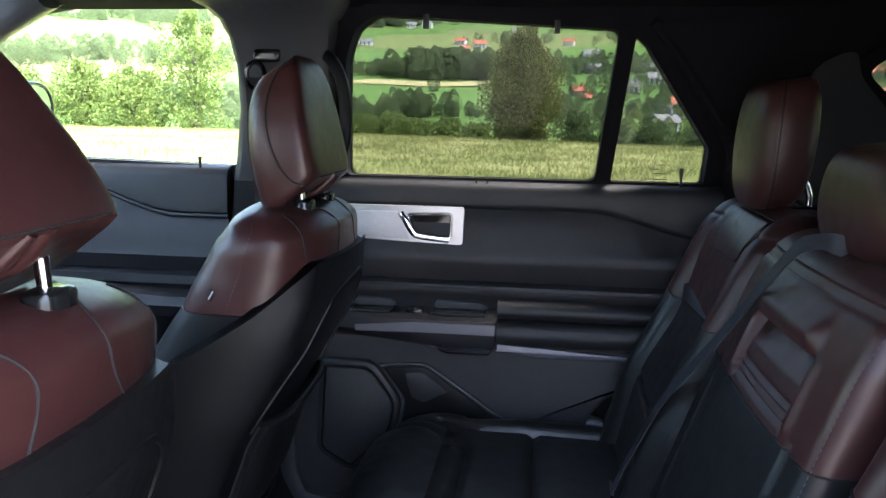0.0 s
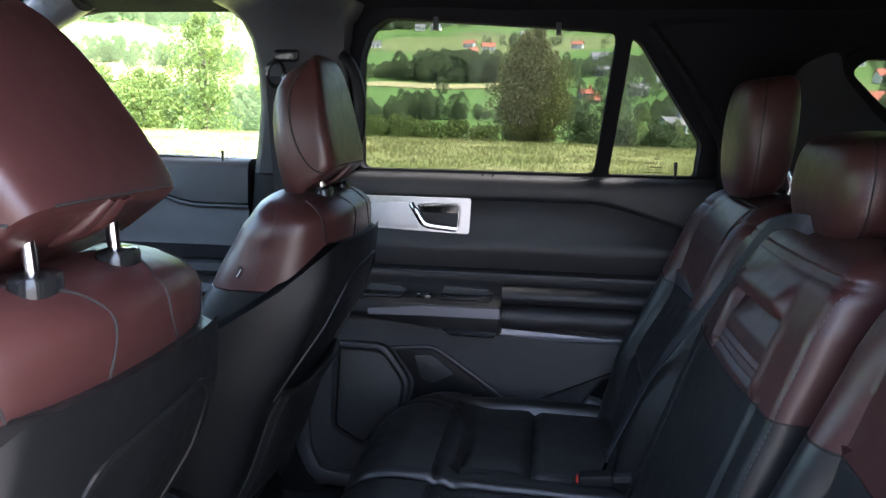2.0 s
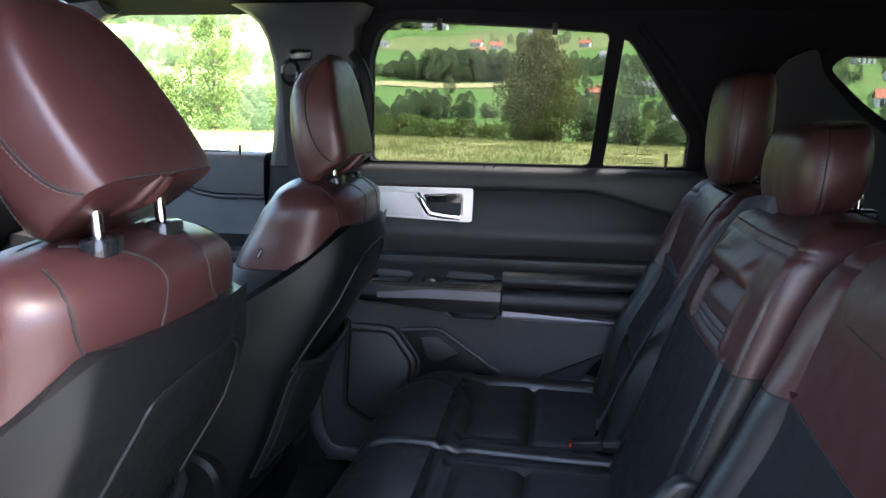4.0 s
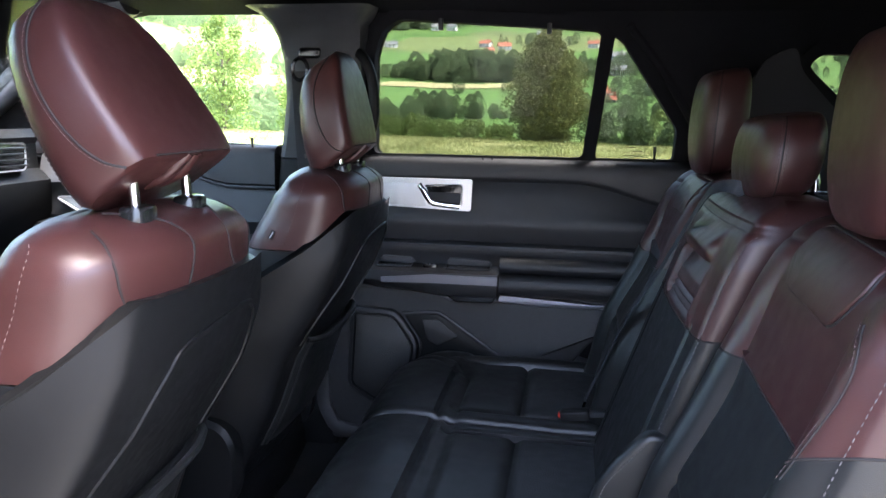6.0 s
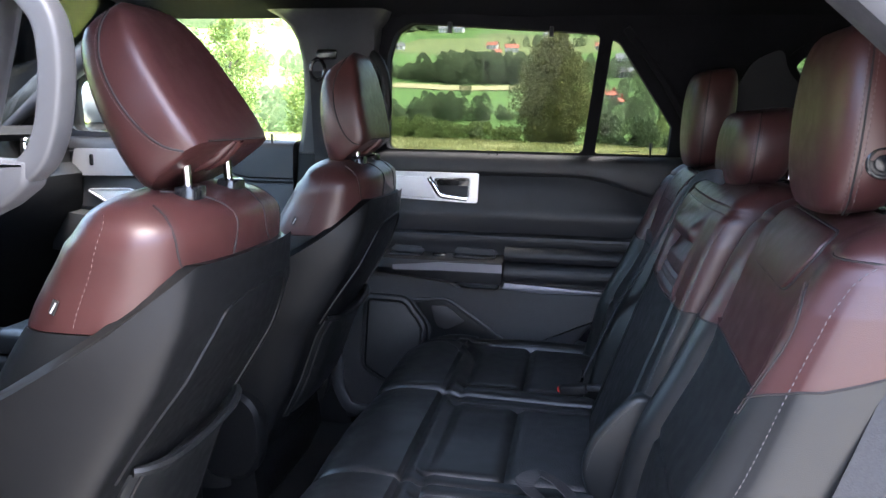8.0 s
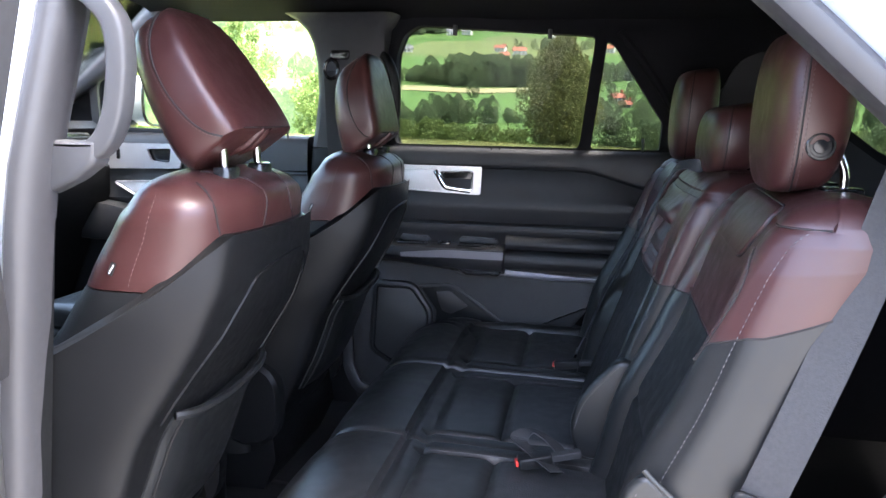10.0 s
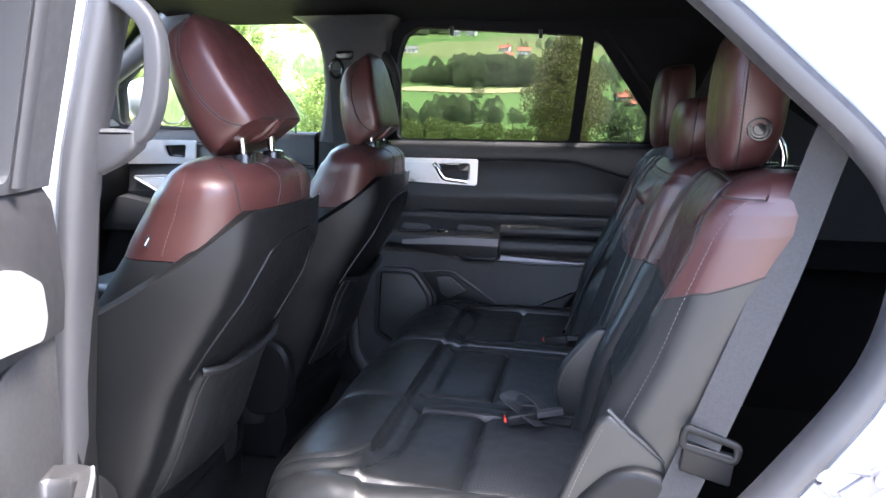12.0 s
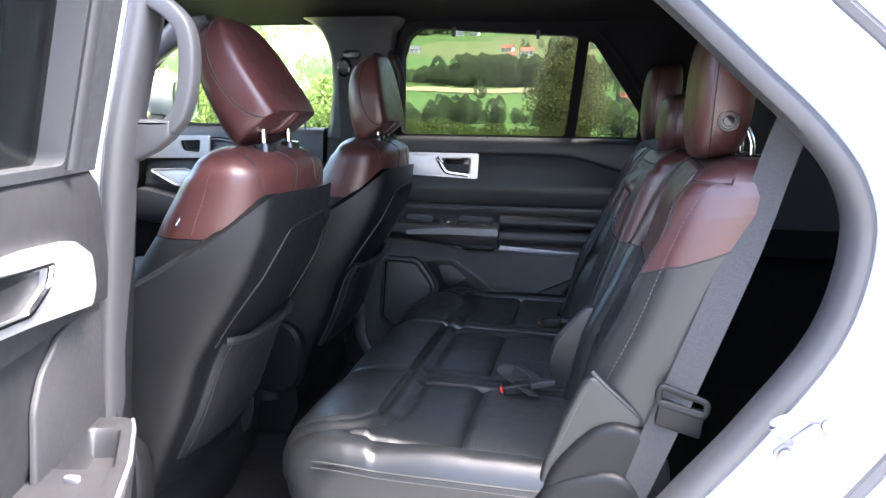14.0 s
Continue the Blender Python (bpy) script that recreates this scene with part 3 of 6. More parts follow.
part("crease_bead", sweep([(x, 0.762, fcrease(x)) for x in fx], circle(0.005, 6)), RUBBER, fd)
FB = fillet([(-1.62, 1.19), (-1.60, 1.28), (-1.300, 1.282), (-1.305, 1.198)], 0.01)
FH = fillet([(-1.43, 1.262), (-1.415, 1.222), (-1.345, 1.216), (-1.338, 1.266)], 0.01)
fbz = part("handle_surround", plate(FB, [FH], lambda u, v, h: (u, 0.752 - h, v), 0.012), SILVER, fd, "satin silver handle surround")
part("handle_cup", pad(inset(FH, -0.004), lambda u, v, h: (u, 0.764 - h, v), 0.006, 0.001), GLOSS, fbz)
part("lock_button", pad(fillet([(-1.545, 1.225), (-1.545, 1.262), (-1.532, 1.262), (-1.532, 1.225)], 0.005), lambda u, v, h: (u, 0.740 - h, v), 0.003, 0.001), GLOSS, fbz)
part("speaker_mesh", pad(fillet([(-1.56, 1.145), (-1.40, 1.152), (-1.32, 1.115), (-1.44, 1.085)], 0.02), lambda u, v, h: (u, 0.752 - 0.15 * (1.16 - v) - h, v), 0.014, 0.004), MESHM, fd, "silver speaker grille")
part("speaker_rim", sweep([(u, 0.738 - 0.15 * (1.16 - v), v) for u, v in fillet([(-1.56, 1.145), (-1.40, 1.152), (-1.32, 1.115), (-1.44, 1.085)], 0.02)], circle(0.004, 6), (0, -1, 0), closed=True), SILVER, fd)

# ---- near side: body round the open rear doorway ----
def ring_at(d, y):
    return [(u, y + max(0.0, v - 1.295) * 0.18, v) for u, v in opening(d)]


seal = tagged(part("trim_door_seal", loft([ring_at(a, y) for a, y in ((-0.010, -0.805), (-0.013, -0.835), (-0.008, -0.858), (0.004, -0.868), (0.014, -0.869), (0.022, -0.862), (0.026, -0.850), (0.026, -0.80))], caps=False), RUBBER), "soft black rubber seal round the doorway", "door seal", kind="structure")
frame_ = tagged(part("trim_door_frame", loft([ring_at(a, y) for a, y in ((0.024, -0.846), (0.030, -0.855), (0.034, -0.861), (0.060, -0.866), (0.064, -0.860), (0.070, -0.866), (0.080, -0.872), (0.096, -0.885), (0.100, -0.930), (0.110, -0.942), (0.150, -0.948), (0.154, -0.962), (0.172, -0.966), (0.178, -0.950), (0.196, -0.950), (0.202, -0.972), (0.226, -0.976), (0.232, -0.962), (0.244, -0.962), (0.25, -0.980), (0.34, -0.986))], caps=False), PAINT), "white painted door frame", "door frame", kind="structure")
tagged(part("trim_outer_seal", loft([ring_at(a, y) for a, y in ((0.118, -0.938), (0.120, -0.952), (0.130, -0.956), (0.138, -0.950), (0.138, -0.938))], caps=False), RUBBER), "thin black outer door seal", "door seal", kind="structure")
for d in (0.187, 0.238):
    tagged(part("trim_outer_seal", sweep(smooth([(u, -0.954 - (d > 0.2) * 0.012 + max(0.0, v - 1.295) * 0.18, v) for u, v in opening(d)[60:88:2]], 2), circle(0.0042, 6), (0, 1, 0)), RUBBER), "thin grey seal in the roof channel", "door seal", kind="structure")
bp = thing("trim_near_pillar", (-0.7, -0.82, 0.45), "dark grey near centre pillar trim", "pillar trim", kind="structure")
part("upper_cover", loft([[(x0, -0.845 + l, z), (x0 + 0.002, -0.80 + l, z), (x0 - 0.03, -0.775 + l, z), (x0 - 0.18, -0.775 + l, z), (x0 - 0.18, -0.845 + l, z)] for z, x0, l in ((1.245, -0.628, 0), (1.30, -0.622, 0.002), (1.5, -0.592, 0.04), (1.70, -0.565, 0.075))]), PILLAR, bp)
part("lower_cover", loft([[(x0, -0.845, z), (x0 + 0.002, -0.80, z), (x0 - 0.03, -0.778, z), (x0 - 0.18, -0.778, z), (x0 - 0.18, -0.845, z)] for z, x0 in ((0.40, -0.665), (0.85, -0.665), (1.24, -0.630))]), SHELL, bp)
gn = thing("grab_handle", (-0.56, -0.83, 1.30), "dark grey plastic grab handle on the near pillar", "grab handle")
part("grip", sweep(smooth([(-0.590, -0.795, 1.553), (-0.563, -0.797, 1.540), (-0.537, -0.80, 1.520), (-0.522, -0.80, 1.495), (-0.518, -0.80, 1.455), (-0.522, -0.80, 1.415), (-0.530, -0.80, 1.380), (-0.546, -0.80, 1.350), (-0.575, -0.80, 1.330), (-0.61, -0.80, 1.315)], 4), sup(0.0145, 0.017, 5, 20), (0, 1, 0)), PILLAR, gn)
part("foot", pad(fillet([(-0.645, 1.352), (-0.580, 1.350), (-0.548, 1.352), (-0.552, 1.322), (-0.585, 1.298), (-0.632, 1.276), (-0.645, 1.285)], 0.008), lambda u, v, h: (u, -0.785 - h, v), 0.034, 0.008), PILLAR, gn)
st = thing("door_striker", (0.45, -0.9, 0.93), "bright metal door striker bolted to the white frame", "door striker")
part("plate", pad(fillet([(0.425, 0.885), (0.500, 0.955), (0.520, 0.935), (0.445, 0.868)], 0.012), lambda u, v, h: (u, -0.888 - h, v), 0.006, 0.002), SATIN, st)
part("loop", sweep(smooth([(0.452, -0.892, 0.905), (0.430, -0.925, 0.925), (0.415, -0.935, 0.945), (0.44, -0.925, 0.955), (0.485, -0.892, 0.94)], 5), circle(0.0048, 8)), SATIN, st)
for p in ((0.446, -0.894, 0.886), (0.500, -0.894, 0.936)):
    part("bolt", sweep([p, (p[0], p[1] - 0.006, p[2])], circle(0.010, 12), (0, 0, 1)), SATIN, st)
# lighter than the trim ahead of it, as the cargo window's light would make it
tagged(part("trim_cargo_pillar", plate(fillet([(0.40, 1.0), (0.42, 1.40), (0.50, 1.57), (0.575, 1.605), (0.590, 1.545), (0.69, 1.445), (0.95, 1.27), (1.2, 1.265), (1.2, 1.0)], 0.03), [], lambda u, v, h: far(u, v, 0.010 + h), 0.026), QUARTER_LIT), "moulded trim below the cargo window, coloured lighter for grazing window light", "quarter trim", kind="structure")
for x, y, r in ((-0.10, 0.16, 0.045), (-0.30, 0.10, 0.014)):
    lamp = thing("ceiling_lamp", (x, y, 1.748), "small dark roof lamp in the headliner", "ceiling lamp", "roof lamps")
    part("rim", loft([[(x + a * k, y + b * k, 1.752 - d) for a, b in sup(r, r * 0.6, 2.6, 20)] for d, k in ((0.0, 1.0), (0.006, 1.0), (0.009, 0.9))]), SHELL, lamp)
    part("lens", loft([[(x + a * k, y + b * k, 1.7425 - d) for a, b in sup(r * 0.8, r * 0.45, 2.6, 20)] for d, k in ((0.0, 1.0), (0.003, 0.9))]), GLOSS, lamp)

# ---- open near rear door ----
HINGE, OPEN = V((-0.665, -0.945, 0.0)), radians(74)
D1, D2 = V((math.cos(OPEN), -math.sin(OPEN), 0)), V((math.sin(OPEN), math.cos(OPEN), 0))


def od(u, v, h):
    """A point of the open door: u from its hinge edge, v up, h towards the cabin face."""
    return tuple(HINGE + D1 * u + D2 * h + V((0, 0, v)))


nd = thing("door_3", tuple(HINGE + V((0, 0, 0.45))), "open black rear door with silver handle surround and white skin", "car door", kind="structure")
part("outer_skin", pad(fillet([(0.0, 0.42), (0.0, 1.27), (0.9, 1.27), (0.98, 1.1), (0.80, 0.6), (0.6, 0.42)], 0.03), lambda u, v, h: od(u, v, h - 0.09), 0.05, 0.01), PAINT, nd, "white painted outer skin")
part("edge", pad(fillet([(0.004, 0.43), (0.004, 1.26), (0.88, 1.26), (0.96, 1.1), (0.79, 0.6), (0.6, 0.43)], 0.03), lambda u, v, h: od(u, v, h - 0.04), 0.04, 0.004), RUBBER, nd)
part("inner_panel", loft([[od(u, z, h) for z, h in ((0.45, 0.0), (0.45, 0.03), (0.88, 0.03), (0.90, 0.035), (1.05, 0.035), (1.06, 0.05), (1.12, 0.055), (1.20, 0.05), (1.25, 0.045), (1.275, 0.03), (1.28, 0.0))] for u in (-0.022, -0.016, 0.2, 0.5, 0.88, 0.9)]), SOFT, nd)
part("lower_panel", pad(fillet([(0.0, 0.86), (-0.004, 1.076), (0.03, 1.076), (0.10, 1.062), (0.164, 1.044), (0.225, 1.010), (0.254, 0.97), (0.27, 0.86)], 0.012), lambda u, v, h: od(u, v, 0.037 + h), 0.008, 0.004), GREYP, nd, "grey grained door insert")
OB = fillet([(0.085, 1.074), (0.066, 1.10), (0.075, 1.15), (0.14, 1.181), (0.27, 1.190), (0.46, 1.19), (0.46, 1.11), (0.287, 1.096)], 0.012)
OH = fillet([(0.300, 1.113), (0.240, 1.136), (0.222, 1.164), (0.40, 1.174), (0.40, 1.120)], 0.008)
ob = part("handle_surround", plate(OB, [OH], lambda u, v, h: od(u, v, 0.05 + h), 0.016), SILVER, nd, "satin silver handle surround")
part("handle_cup", pad(inset(OH, -0.004), lambda u, v, h: od(u, v, 0.045 + h), 0.008, 0.001), GLOSS, ob)
part("handle_rim", sweep([od(u, v, 0.067) for u, v in OH], circle(0.004, 6), tuple(D2), closed=True), CHROME, ob)
def arm_section(u, rim, depth):
    f = 0.874 - depth
    return [od(u, z, h) for z, h in ((0.70, 0.03), (0.70, rim - 0.045), (0.735, rim - 0.022), (0.80, rim - 0.005), (0.862, rim + 0.001), (0.871, rim - 0.001), (0.8745, rim - 0.006), (0.874, rim - 0.020), (f + 0.006 if depth else 0.8742, rim - 0.027), (f, rim - 0.033), (f, 0.056), (f + 0.006 if depth else 0.8742, 0.051), (0.8745, 0.044), (0.876, 0.03))]


oa = part("armrest", loft([arm_section(u, r, d) for u, r, d in ((0.034, 0.085, 0.0), (0.040, 0.100, 0.0), (0.052, 0.108, 0.0), (0.078, 0.114, 0.0), (0.084, 0.116, 0.010), (0.094, 0.118, 0.042), (0.15, 0.132, 0.046), (0.205, 0.146, 0.042), (0.216, 0.149, 0.010), (0.222, 0.151, 0.0), (0.30, 0.168, 0.0), (0.42, 0.172, 0.0), (0.44, 0.16, 0.0))]), TRIM, nd, "black armrest with an open tray")
part("grip_edge", sweep([od(0.036, 0.80, 0.082), od(0.036, 0.862, 0.088), od(0.044, 0.8735, 0.101), od(0.078, 0.8735, 0.113), od(0.2, 0.8735, 0.144), od(0.36, 0.8735, 0.169)], circle(0.0035, 6)), SATIN, oa)
part("window_switch", box(0, 0.022, 0, 0.012, 0, 0.008, 0.003), SATIN, oa).matrix_basis = Matrix.Translation(od(0.262, 0.8742, 0.075))
part("window_frame", plate([(-0.03, 1.27), (0.02, 1.70), (0.62, 1.72), (0.95, 1.27)], [fillet([(0.10, 1.285), (0.15, 1.63), (0.60, 1.65), (0.86, 1.285)], 0.02)], lambda u, v, h: od(u, v, -0.02 + (v - 1.27) * 0.26 + h), 0.06), PILLAR, nd, "black window frame")
part("frame_seal", sweep([od(0.085, 1.28, 0.045), od(0.115, 1.5, 0.102), od(0.14, 1.69, 0.150)], sup(0.012, 0.010, 3, 10)), RUBBER, nd)
# tinted darker than the other panes, in place of the cabin's dark reflection
pane("pane", [(0.09, 1.28), (0.14, 1.64), (0.61, 1.66), (0.87, 1.28)], lambda u, v, h: od(u, v, -0.005 + (v - 1.27) * 0.26 + h), REFLECT_TINT, nd)

# ---- dashboard, vent, mirror ----
dash = thing("dashboard", (-1.85, 0, 0.7), "black soft dashboard with a rounded edge", "dashboard", kind="structure")
part("body", loft([[(x, y, z) for x, z in ((-2.2, 0.6), (-1.80, 0.6), (-1.66, 0.95), (-1.58, 1.10), (-1.575, 1.2), (-1.60, 1.225), (-1.615, 1.235), (-1.62, 1.31), (-1.60, 1.33), (-1.63, 1.355), (-1.9, 1.34), (-2.2, 1.24))] for y in (-0.74, -0.3, 0.3, 0.74)]), SHELL, dash)
vent = part("vent", box(-1.612, -1.590, 0.50, 0.655, 1.235, 1.318, 0.004), GLOSS, dash)
part("vent_rim", sweep([(-1.592, y, z) for y, z in fillet([(0.50, 1.235), (0.50, 1.318), (0.655, 1.312), (0.648, 1.235)], 0.015)], circle(0.005, 6), (1, 0, 0), closed=True), CHROME, vent)
for k in range(4):
    part("slat", box(-1.594, -1.572, 0.505, 0.645, 1.248 + 0.017 * k, 1.252 + 0.017 * k, 0.001), SHELL, vent)
mir = thing("door_mirror", (-1.6, 0.98, 1.32), "white door mirror with black foot outside the window", "door mirror")
part("housing", loft([[(x, 1.02 + dy * k, 1.43 + dz * k) for dy, dz in sup(0.10, 0.095, 3, 20)] for x, k in ((-1.74, 0.45), (-1.72, 0.75), (-1.66, 0.95), (-1.58, 1.0), (-1.55, 0.98))]), PAINT, mir)
part("rim", sweep([(-1.548, 1.02 + a, 1.43 + b) for a, b in sup(0.098, 0.093, 3, 24)], circle(0.006, 6), (1, 0, 0), closed=True), GLOSS, mir)
part("mirror_glass", loft([[(x, 1.02 + a * 0.96, 1.43 + b * 0.96) for a, b in sup(0.096, 0.091, 3, 24)] for x in (-1.549, -1.546)]), CHROME, mir, "bright mirror glass")
part("foot", sweep([(-1.66, 0.84, 1.30), (-1.65, 0.92, 1.33), (-1.64, 0.98, 1.36)], sup(0.05, 0.02, 3, 12)), GLOSS, mir)

# ---- front seats ----
def shell_x(z):
    zs = (0.58, 0.675, 0.766, 0.883, 0.94, 1.054, 1.135, 1.215)
    q = (-0.70, -0.655, -0.612, -0.572, -0.540, -0.472, -0.440, -0.428)
    return float(np.interp(z, zs, q))


def half(z):
    return float(np.interp(z, (0.58, 0.75, 0.95, 1.10, 1.215), (0.235, 0.25, 0.25, 0.235, 0.205)))


def front_seat(yc, lean, sink, label):
    s = thing("bucket_seat", (-0.95, yc, 0.40), label, "car seat", "front seats")
    us = [-1 + 2 * i / 72 for i in range(73)]

    def back(u, v, lift=0.0):
        """The rear shell: u across from -1 to 1, v from foot to top edge."""
        a = abs(u)
        wrap = max(0.0, (a - 0.70) / 0.30)
        ztop = 1.215 - 0.20 * wrap ** 1.5
        z = 0.60 + (ztop - 0.60) * v
        w = half(z)
        y = yc + math.copysign(min(a, 0.70) / 0.70 * (w - 0.045) + 0.057 * math.sin(wrap * math.pi / 2), u)
        fwd = (0.22 + 0.30 * (1 - v) ** 0.8) * wrap ** 1.8
        bulge = 0.022 * (1 - min(1, a / 0.8) ** 2)
        return (shell_x(z) + bulge - fwd + lift, y, z)

    vs = [i / 24 for i in range(25)]
    outer = [[back(u, v) for u in us] for v in vs]
    inner = [[(x - 0.02, yc + (y - yc) * 0.985, z) for x, y, z in r] for r in outer]
    shell = part("back_shell", loft([a + b[::-1] for a, b in zip(outer, inner)]), SHELL, s, "hard grained black plastic seat back")
    # raised line of the upper panel, and the pocket below it
    line = smooth([(-0.60, 0.52), (-0.55, 0.64), (-0.40, 0.82), (-0.28, 0.885), (0.30, 0.905), (0.50, 0.88), (0.57, 0.80), (0.55, 0.68), (0.46, 0.56)], 6)
    part("panel_ridge", sweep([back(u, v, 0.001) for u, v in line], sup(0.0045, 0.003, 3, 8), (1, 0, 0)), SHELL, shell, "raised panel outline")
    pk = [back(u, v) for u, v in ((-0.58, 0.52), (0.52, 0.55))]
    rows = []
    for j in range(13):
        v = 0.12 + 0.42 * j / 12
        row = []
        for i in range(25):
            q = i / 24
            u = -0.52 + 1.0 * q - 0.04 * (1 - j / 12)
            sag = 0.03 * math.sin(math.pi * q) * (j / 12)
            edge = min(1, 6 * min(q, 1 - q)) * min(1, 5 * (j / 12 + 0.02))
            x, y, z = back(u, v - sag + 0.03 * (q - 0.5) * (j / 12), 0.004 + 0.020 * edge ** 0.5)
            row.append((x, y, z))
        rows.append(row)
    pocket = part("pocket", loft([r + [(x - 0.02, y, z) for x, y, z in r[::-1]] for r in rows]), BLACKL, s, "black leather map pocket")
    part("pocket_hem", sweep([(x + 0.001, y, z + 0.004) for x, y, z in rows[-1]], circle(0.008, 8), (1, 0, 0)), BLACKL, pocket)
    part("pocket_piping", sweep([r[1] for r in rows[::-1]] + rows[0][1:-1] + [r[-2] for r in rows], circle(0.003, 6), (1, 0, 0)), SHELL, pocket)
    # leather body in front of the shell
    def body_ring(z, grow=0.0):
        w = half(min(z, 1.20)) + float(np.interp(z, (1.08, 1.17), (-0.022, 0.002)))
        wide = w
        xr = shell_x(min(z, 1.215)) - 0.004
        depth = float(np.interp(z, (0.6, 1.0, 1.084, 1.156, 1.213, 1.25, 1.275, 1.290, 1.300, 1.304), (0.14, 0.130, 0.120, 0.108, 0.096, 0.086, 0.073, 0.058, 0.036, 0.012)))
        w *= float(np.interp(z, (1.17, 1.215, 1.25, 1.275, 1.290, 1.300, 1.304), (0.985, 1.0, 1.0, 0.975, 0.92, 0.82, 0.66)))
        xc = xr - 0.006 - max(depth, 0.076) - max(0.0, z - 1.255) * 0.20
        drop = 0.024 * max(0.0, min(1.0, (z - 1.19) / 0.10))
        out = []
        for a, b in sup(depth, w, 3.4, 44):
            swell = 0.020 * max(0.0, a / depth) * max(0.0, 1 - (abs(b) / wide) ** 2) * min(1.0, depth / 0.076)
            out.append((xc + a + swell, yc + b, z - drop * (abs(b) / wide) ** 3))
        return out
    part("backrest", loft([body_ring(z) for z in (0.62, 0.70, 0.80, 0.90, 1.0, 1.06, 1.10, 1.133)]), BLACKL, s)
    up = part("upper_backrest", loft([body_ring(z) for z in (1.135, 1.16, 1.19, 1.215, 1.235, 1.25, 1.262, 1.272, 1.281, 1.288, 1.294, 1.298, 1.301, 1.303, 1.304)]), MAROON, s, "maroon leather shoulder section")
    for sgn in (-1, 1):
        # panel seams: one rises to the front rim, one arcs round to the headrest
        for line in (((1.170, 0.150), (1.20, 0.155), (1.235, 0.165), (1.262, 0.168), (1.285, 0.160), (1.297, 0.150)), ((1.215, 0.062), (1.24, 0.050), (1.265, 0.047), (1.285, 0.055), (1.297, 0.075), (1.303, 0.100))):
            pth = []
            for z, q in line:
                r = [p for p in body_ring(z) if sgn * (p[1] - yc) > 0]
                rear = sorted((p for p in r if p[0] >= sum(c[0] for c in r) / len(r)), key=lambda p: abs(p[1] - yc))
                qq = min(q, max(abs(p[1] - yc) for p in rear) - 0.001)
                pth.append((float(np.interp(qq, [abs(p[1] - yc) for p in rear], [p[0] for p in rear])) + 0.0003, yc + sgn * qq, float(np.interp(qq, [abs(p[1] - yc) for p in rear], [p[2] for p in rear])) + 0.0005))
            part("seam", sweep(smooth(pth, 4), circle(0.0017, 6), (0, 1, 0)), SEAM, up)
    for sgn in (-1, 1):
        pth = []
        for z in (1.145, 1.16, 1.18, 1.21, 1.235, 1.255, 1.27, 1.283):
            r = body_ring(z)
            k = max(range(len(r)), key=lambda i: sgn * r[i][1] - 0.25 * abs(r[i][0] - (min(p[0] for p in r) * 0.55 + max(p[0] for p in r) * 0.45)))
            pth.append((r[k][0], r[k][1] + sgn * 0.0008, z))
        part("stitching", stitches(smooth(pth, 4), (0, sgn, 0), 0.008), THREAD, up, "pale topstitching")
    # headrest: leans forward, flat behind, narrower towards its top
    hy = yc - 0.012
    prof = []
    for z, a, b in ((1.331, 0.046, 0.112), (1.335, 0.053, 0.119), (1.350, 0.057, 0.124), (1.375, 0.060, 0.126), (1.41, 0.061, 0.125), (1.445, 0.059, 0.119), (1.475, 0.055, 0.110), (1.50, 0.048, 0.099), (1.518, 0.039, 0.087), (1.530, 0.027, 0.072), (1.535, 0.011, 0.050)):
        prof.append((1.331 - sink + (z - 1.331) * (1 + 5.0 * sink), a, b, -0.494 - lean * (z - 1.352) + (0.055 - a) * (0.35 + 0.35 * sink / 0.03)))

    def head(k, f, sgn):
        """The point at level k of the headrest's side, f from -1 in front to 1 behind."""
        z, a, b, xc = prof[k]
        n = 7.0 if f > 0 else 2.7
        q = b * max(0.0, 1 - abs(f) ** n) ** (1 / n)
        return (xc + a * f, hy + sgn * q, z + float(np.interp(z + sink, (1.335, 1.43), (0.034, 0.014))) * f)
    rings = []
    for k in range(len(prof)):
        fr = [math.copysign(abs(math.cos(math.pi * i / 26)) ** (0.30 if i < 13 else 0.8), math.cos(math.pi * i / 26)) for i in range(27)]
        rings.append([head(k, f, 1) for f in fr] + [head(k, f, -1) for f in fr[::-1][1:-1]])
    hr = part("headrest", loft(rings), MAROON, s, "maroon leather headrest tilted forward")
    for sgn in (-1, 1):
        K = range(1, len(prof) - 1)
        arc = smooth([head(k, 0.72 - 0.80 * math.sin(math.pi * (0.04 + 0.86 * (k - 1) / (len(prof) - 3))), sgn) for k in K], 4)
        part("seam", sweep(arc, circle(0.0016, 6), (0, 1, 0)), SEAM, hr)
        part("stitching", stitches([(x - 0.004, y + sgn * 0.0006, z - 0.001) for x, y, z in arc], (0, sgn, 0), 0.006, 0.0038, 0.0006), THREAD, hr)
        part("seam", sweep(smooth([head(k, -0.80, sgn) for k in K], 4), circle(0.0014, 6), (0, 1, 0)), SEAM, hr)
        part("stitching", stitches(smooth([head(k, -0.72, sgn) for k in K], 4), (0, sgn, 0), 0.006, 0.004, 0.0007), THREAD, hr)
        post = part("post", sweep([(-0.475, hy + sgn * 0.062, 1.270), (-0.480, hy + sgn * 0.062, 1.345 - sink)], circle(0.0065, 12), (0, 1, 0)), CHROME, s, "chrome headrest post")
        part("collar", loft([[(-0.474 + a * k, hy + sgn * 0.062 + b * k, z) for a, b in sup(0.017, 0.024, 3, 18)] for z, k in ((1.275, 1.0), (1.303, 1.0), (1.307, 0.92), (1.3085, 0.7))]), GLOSS, post)
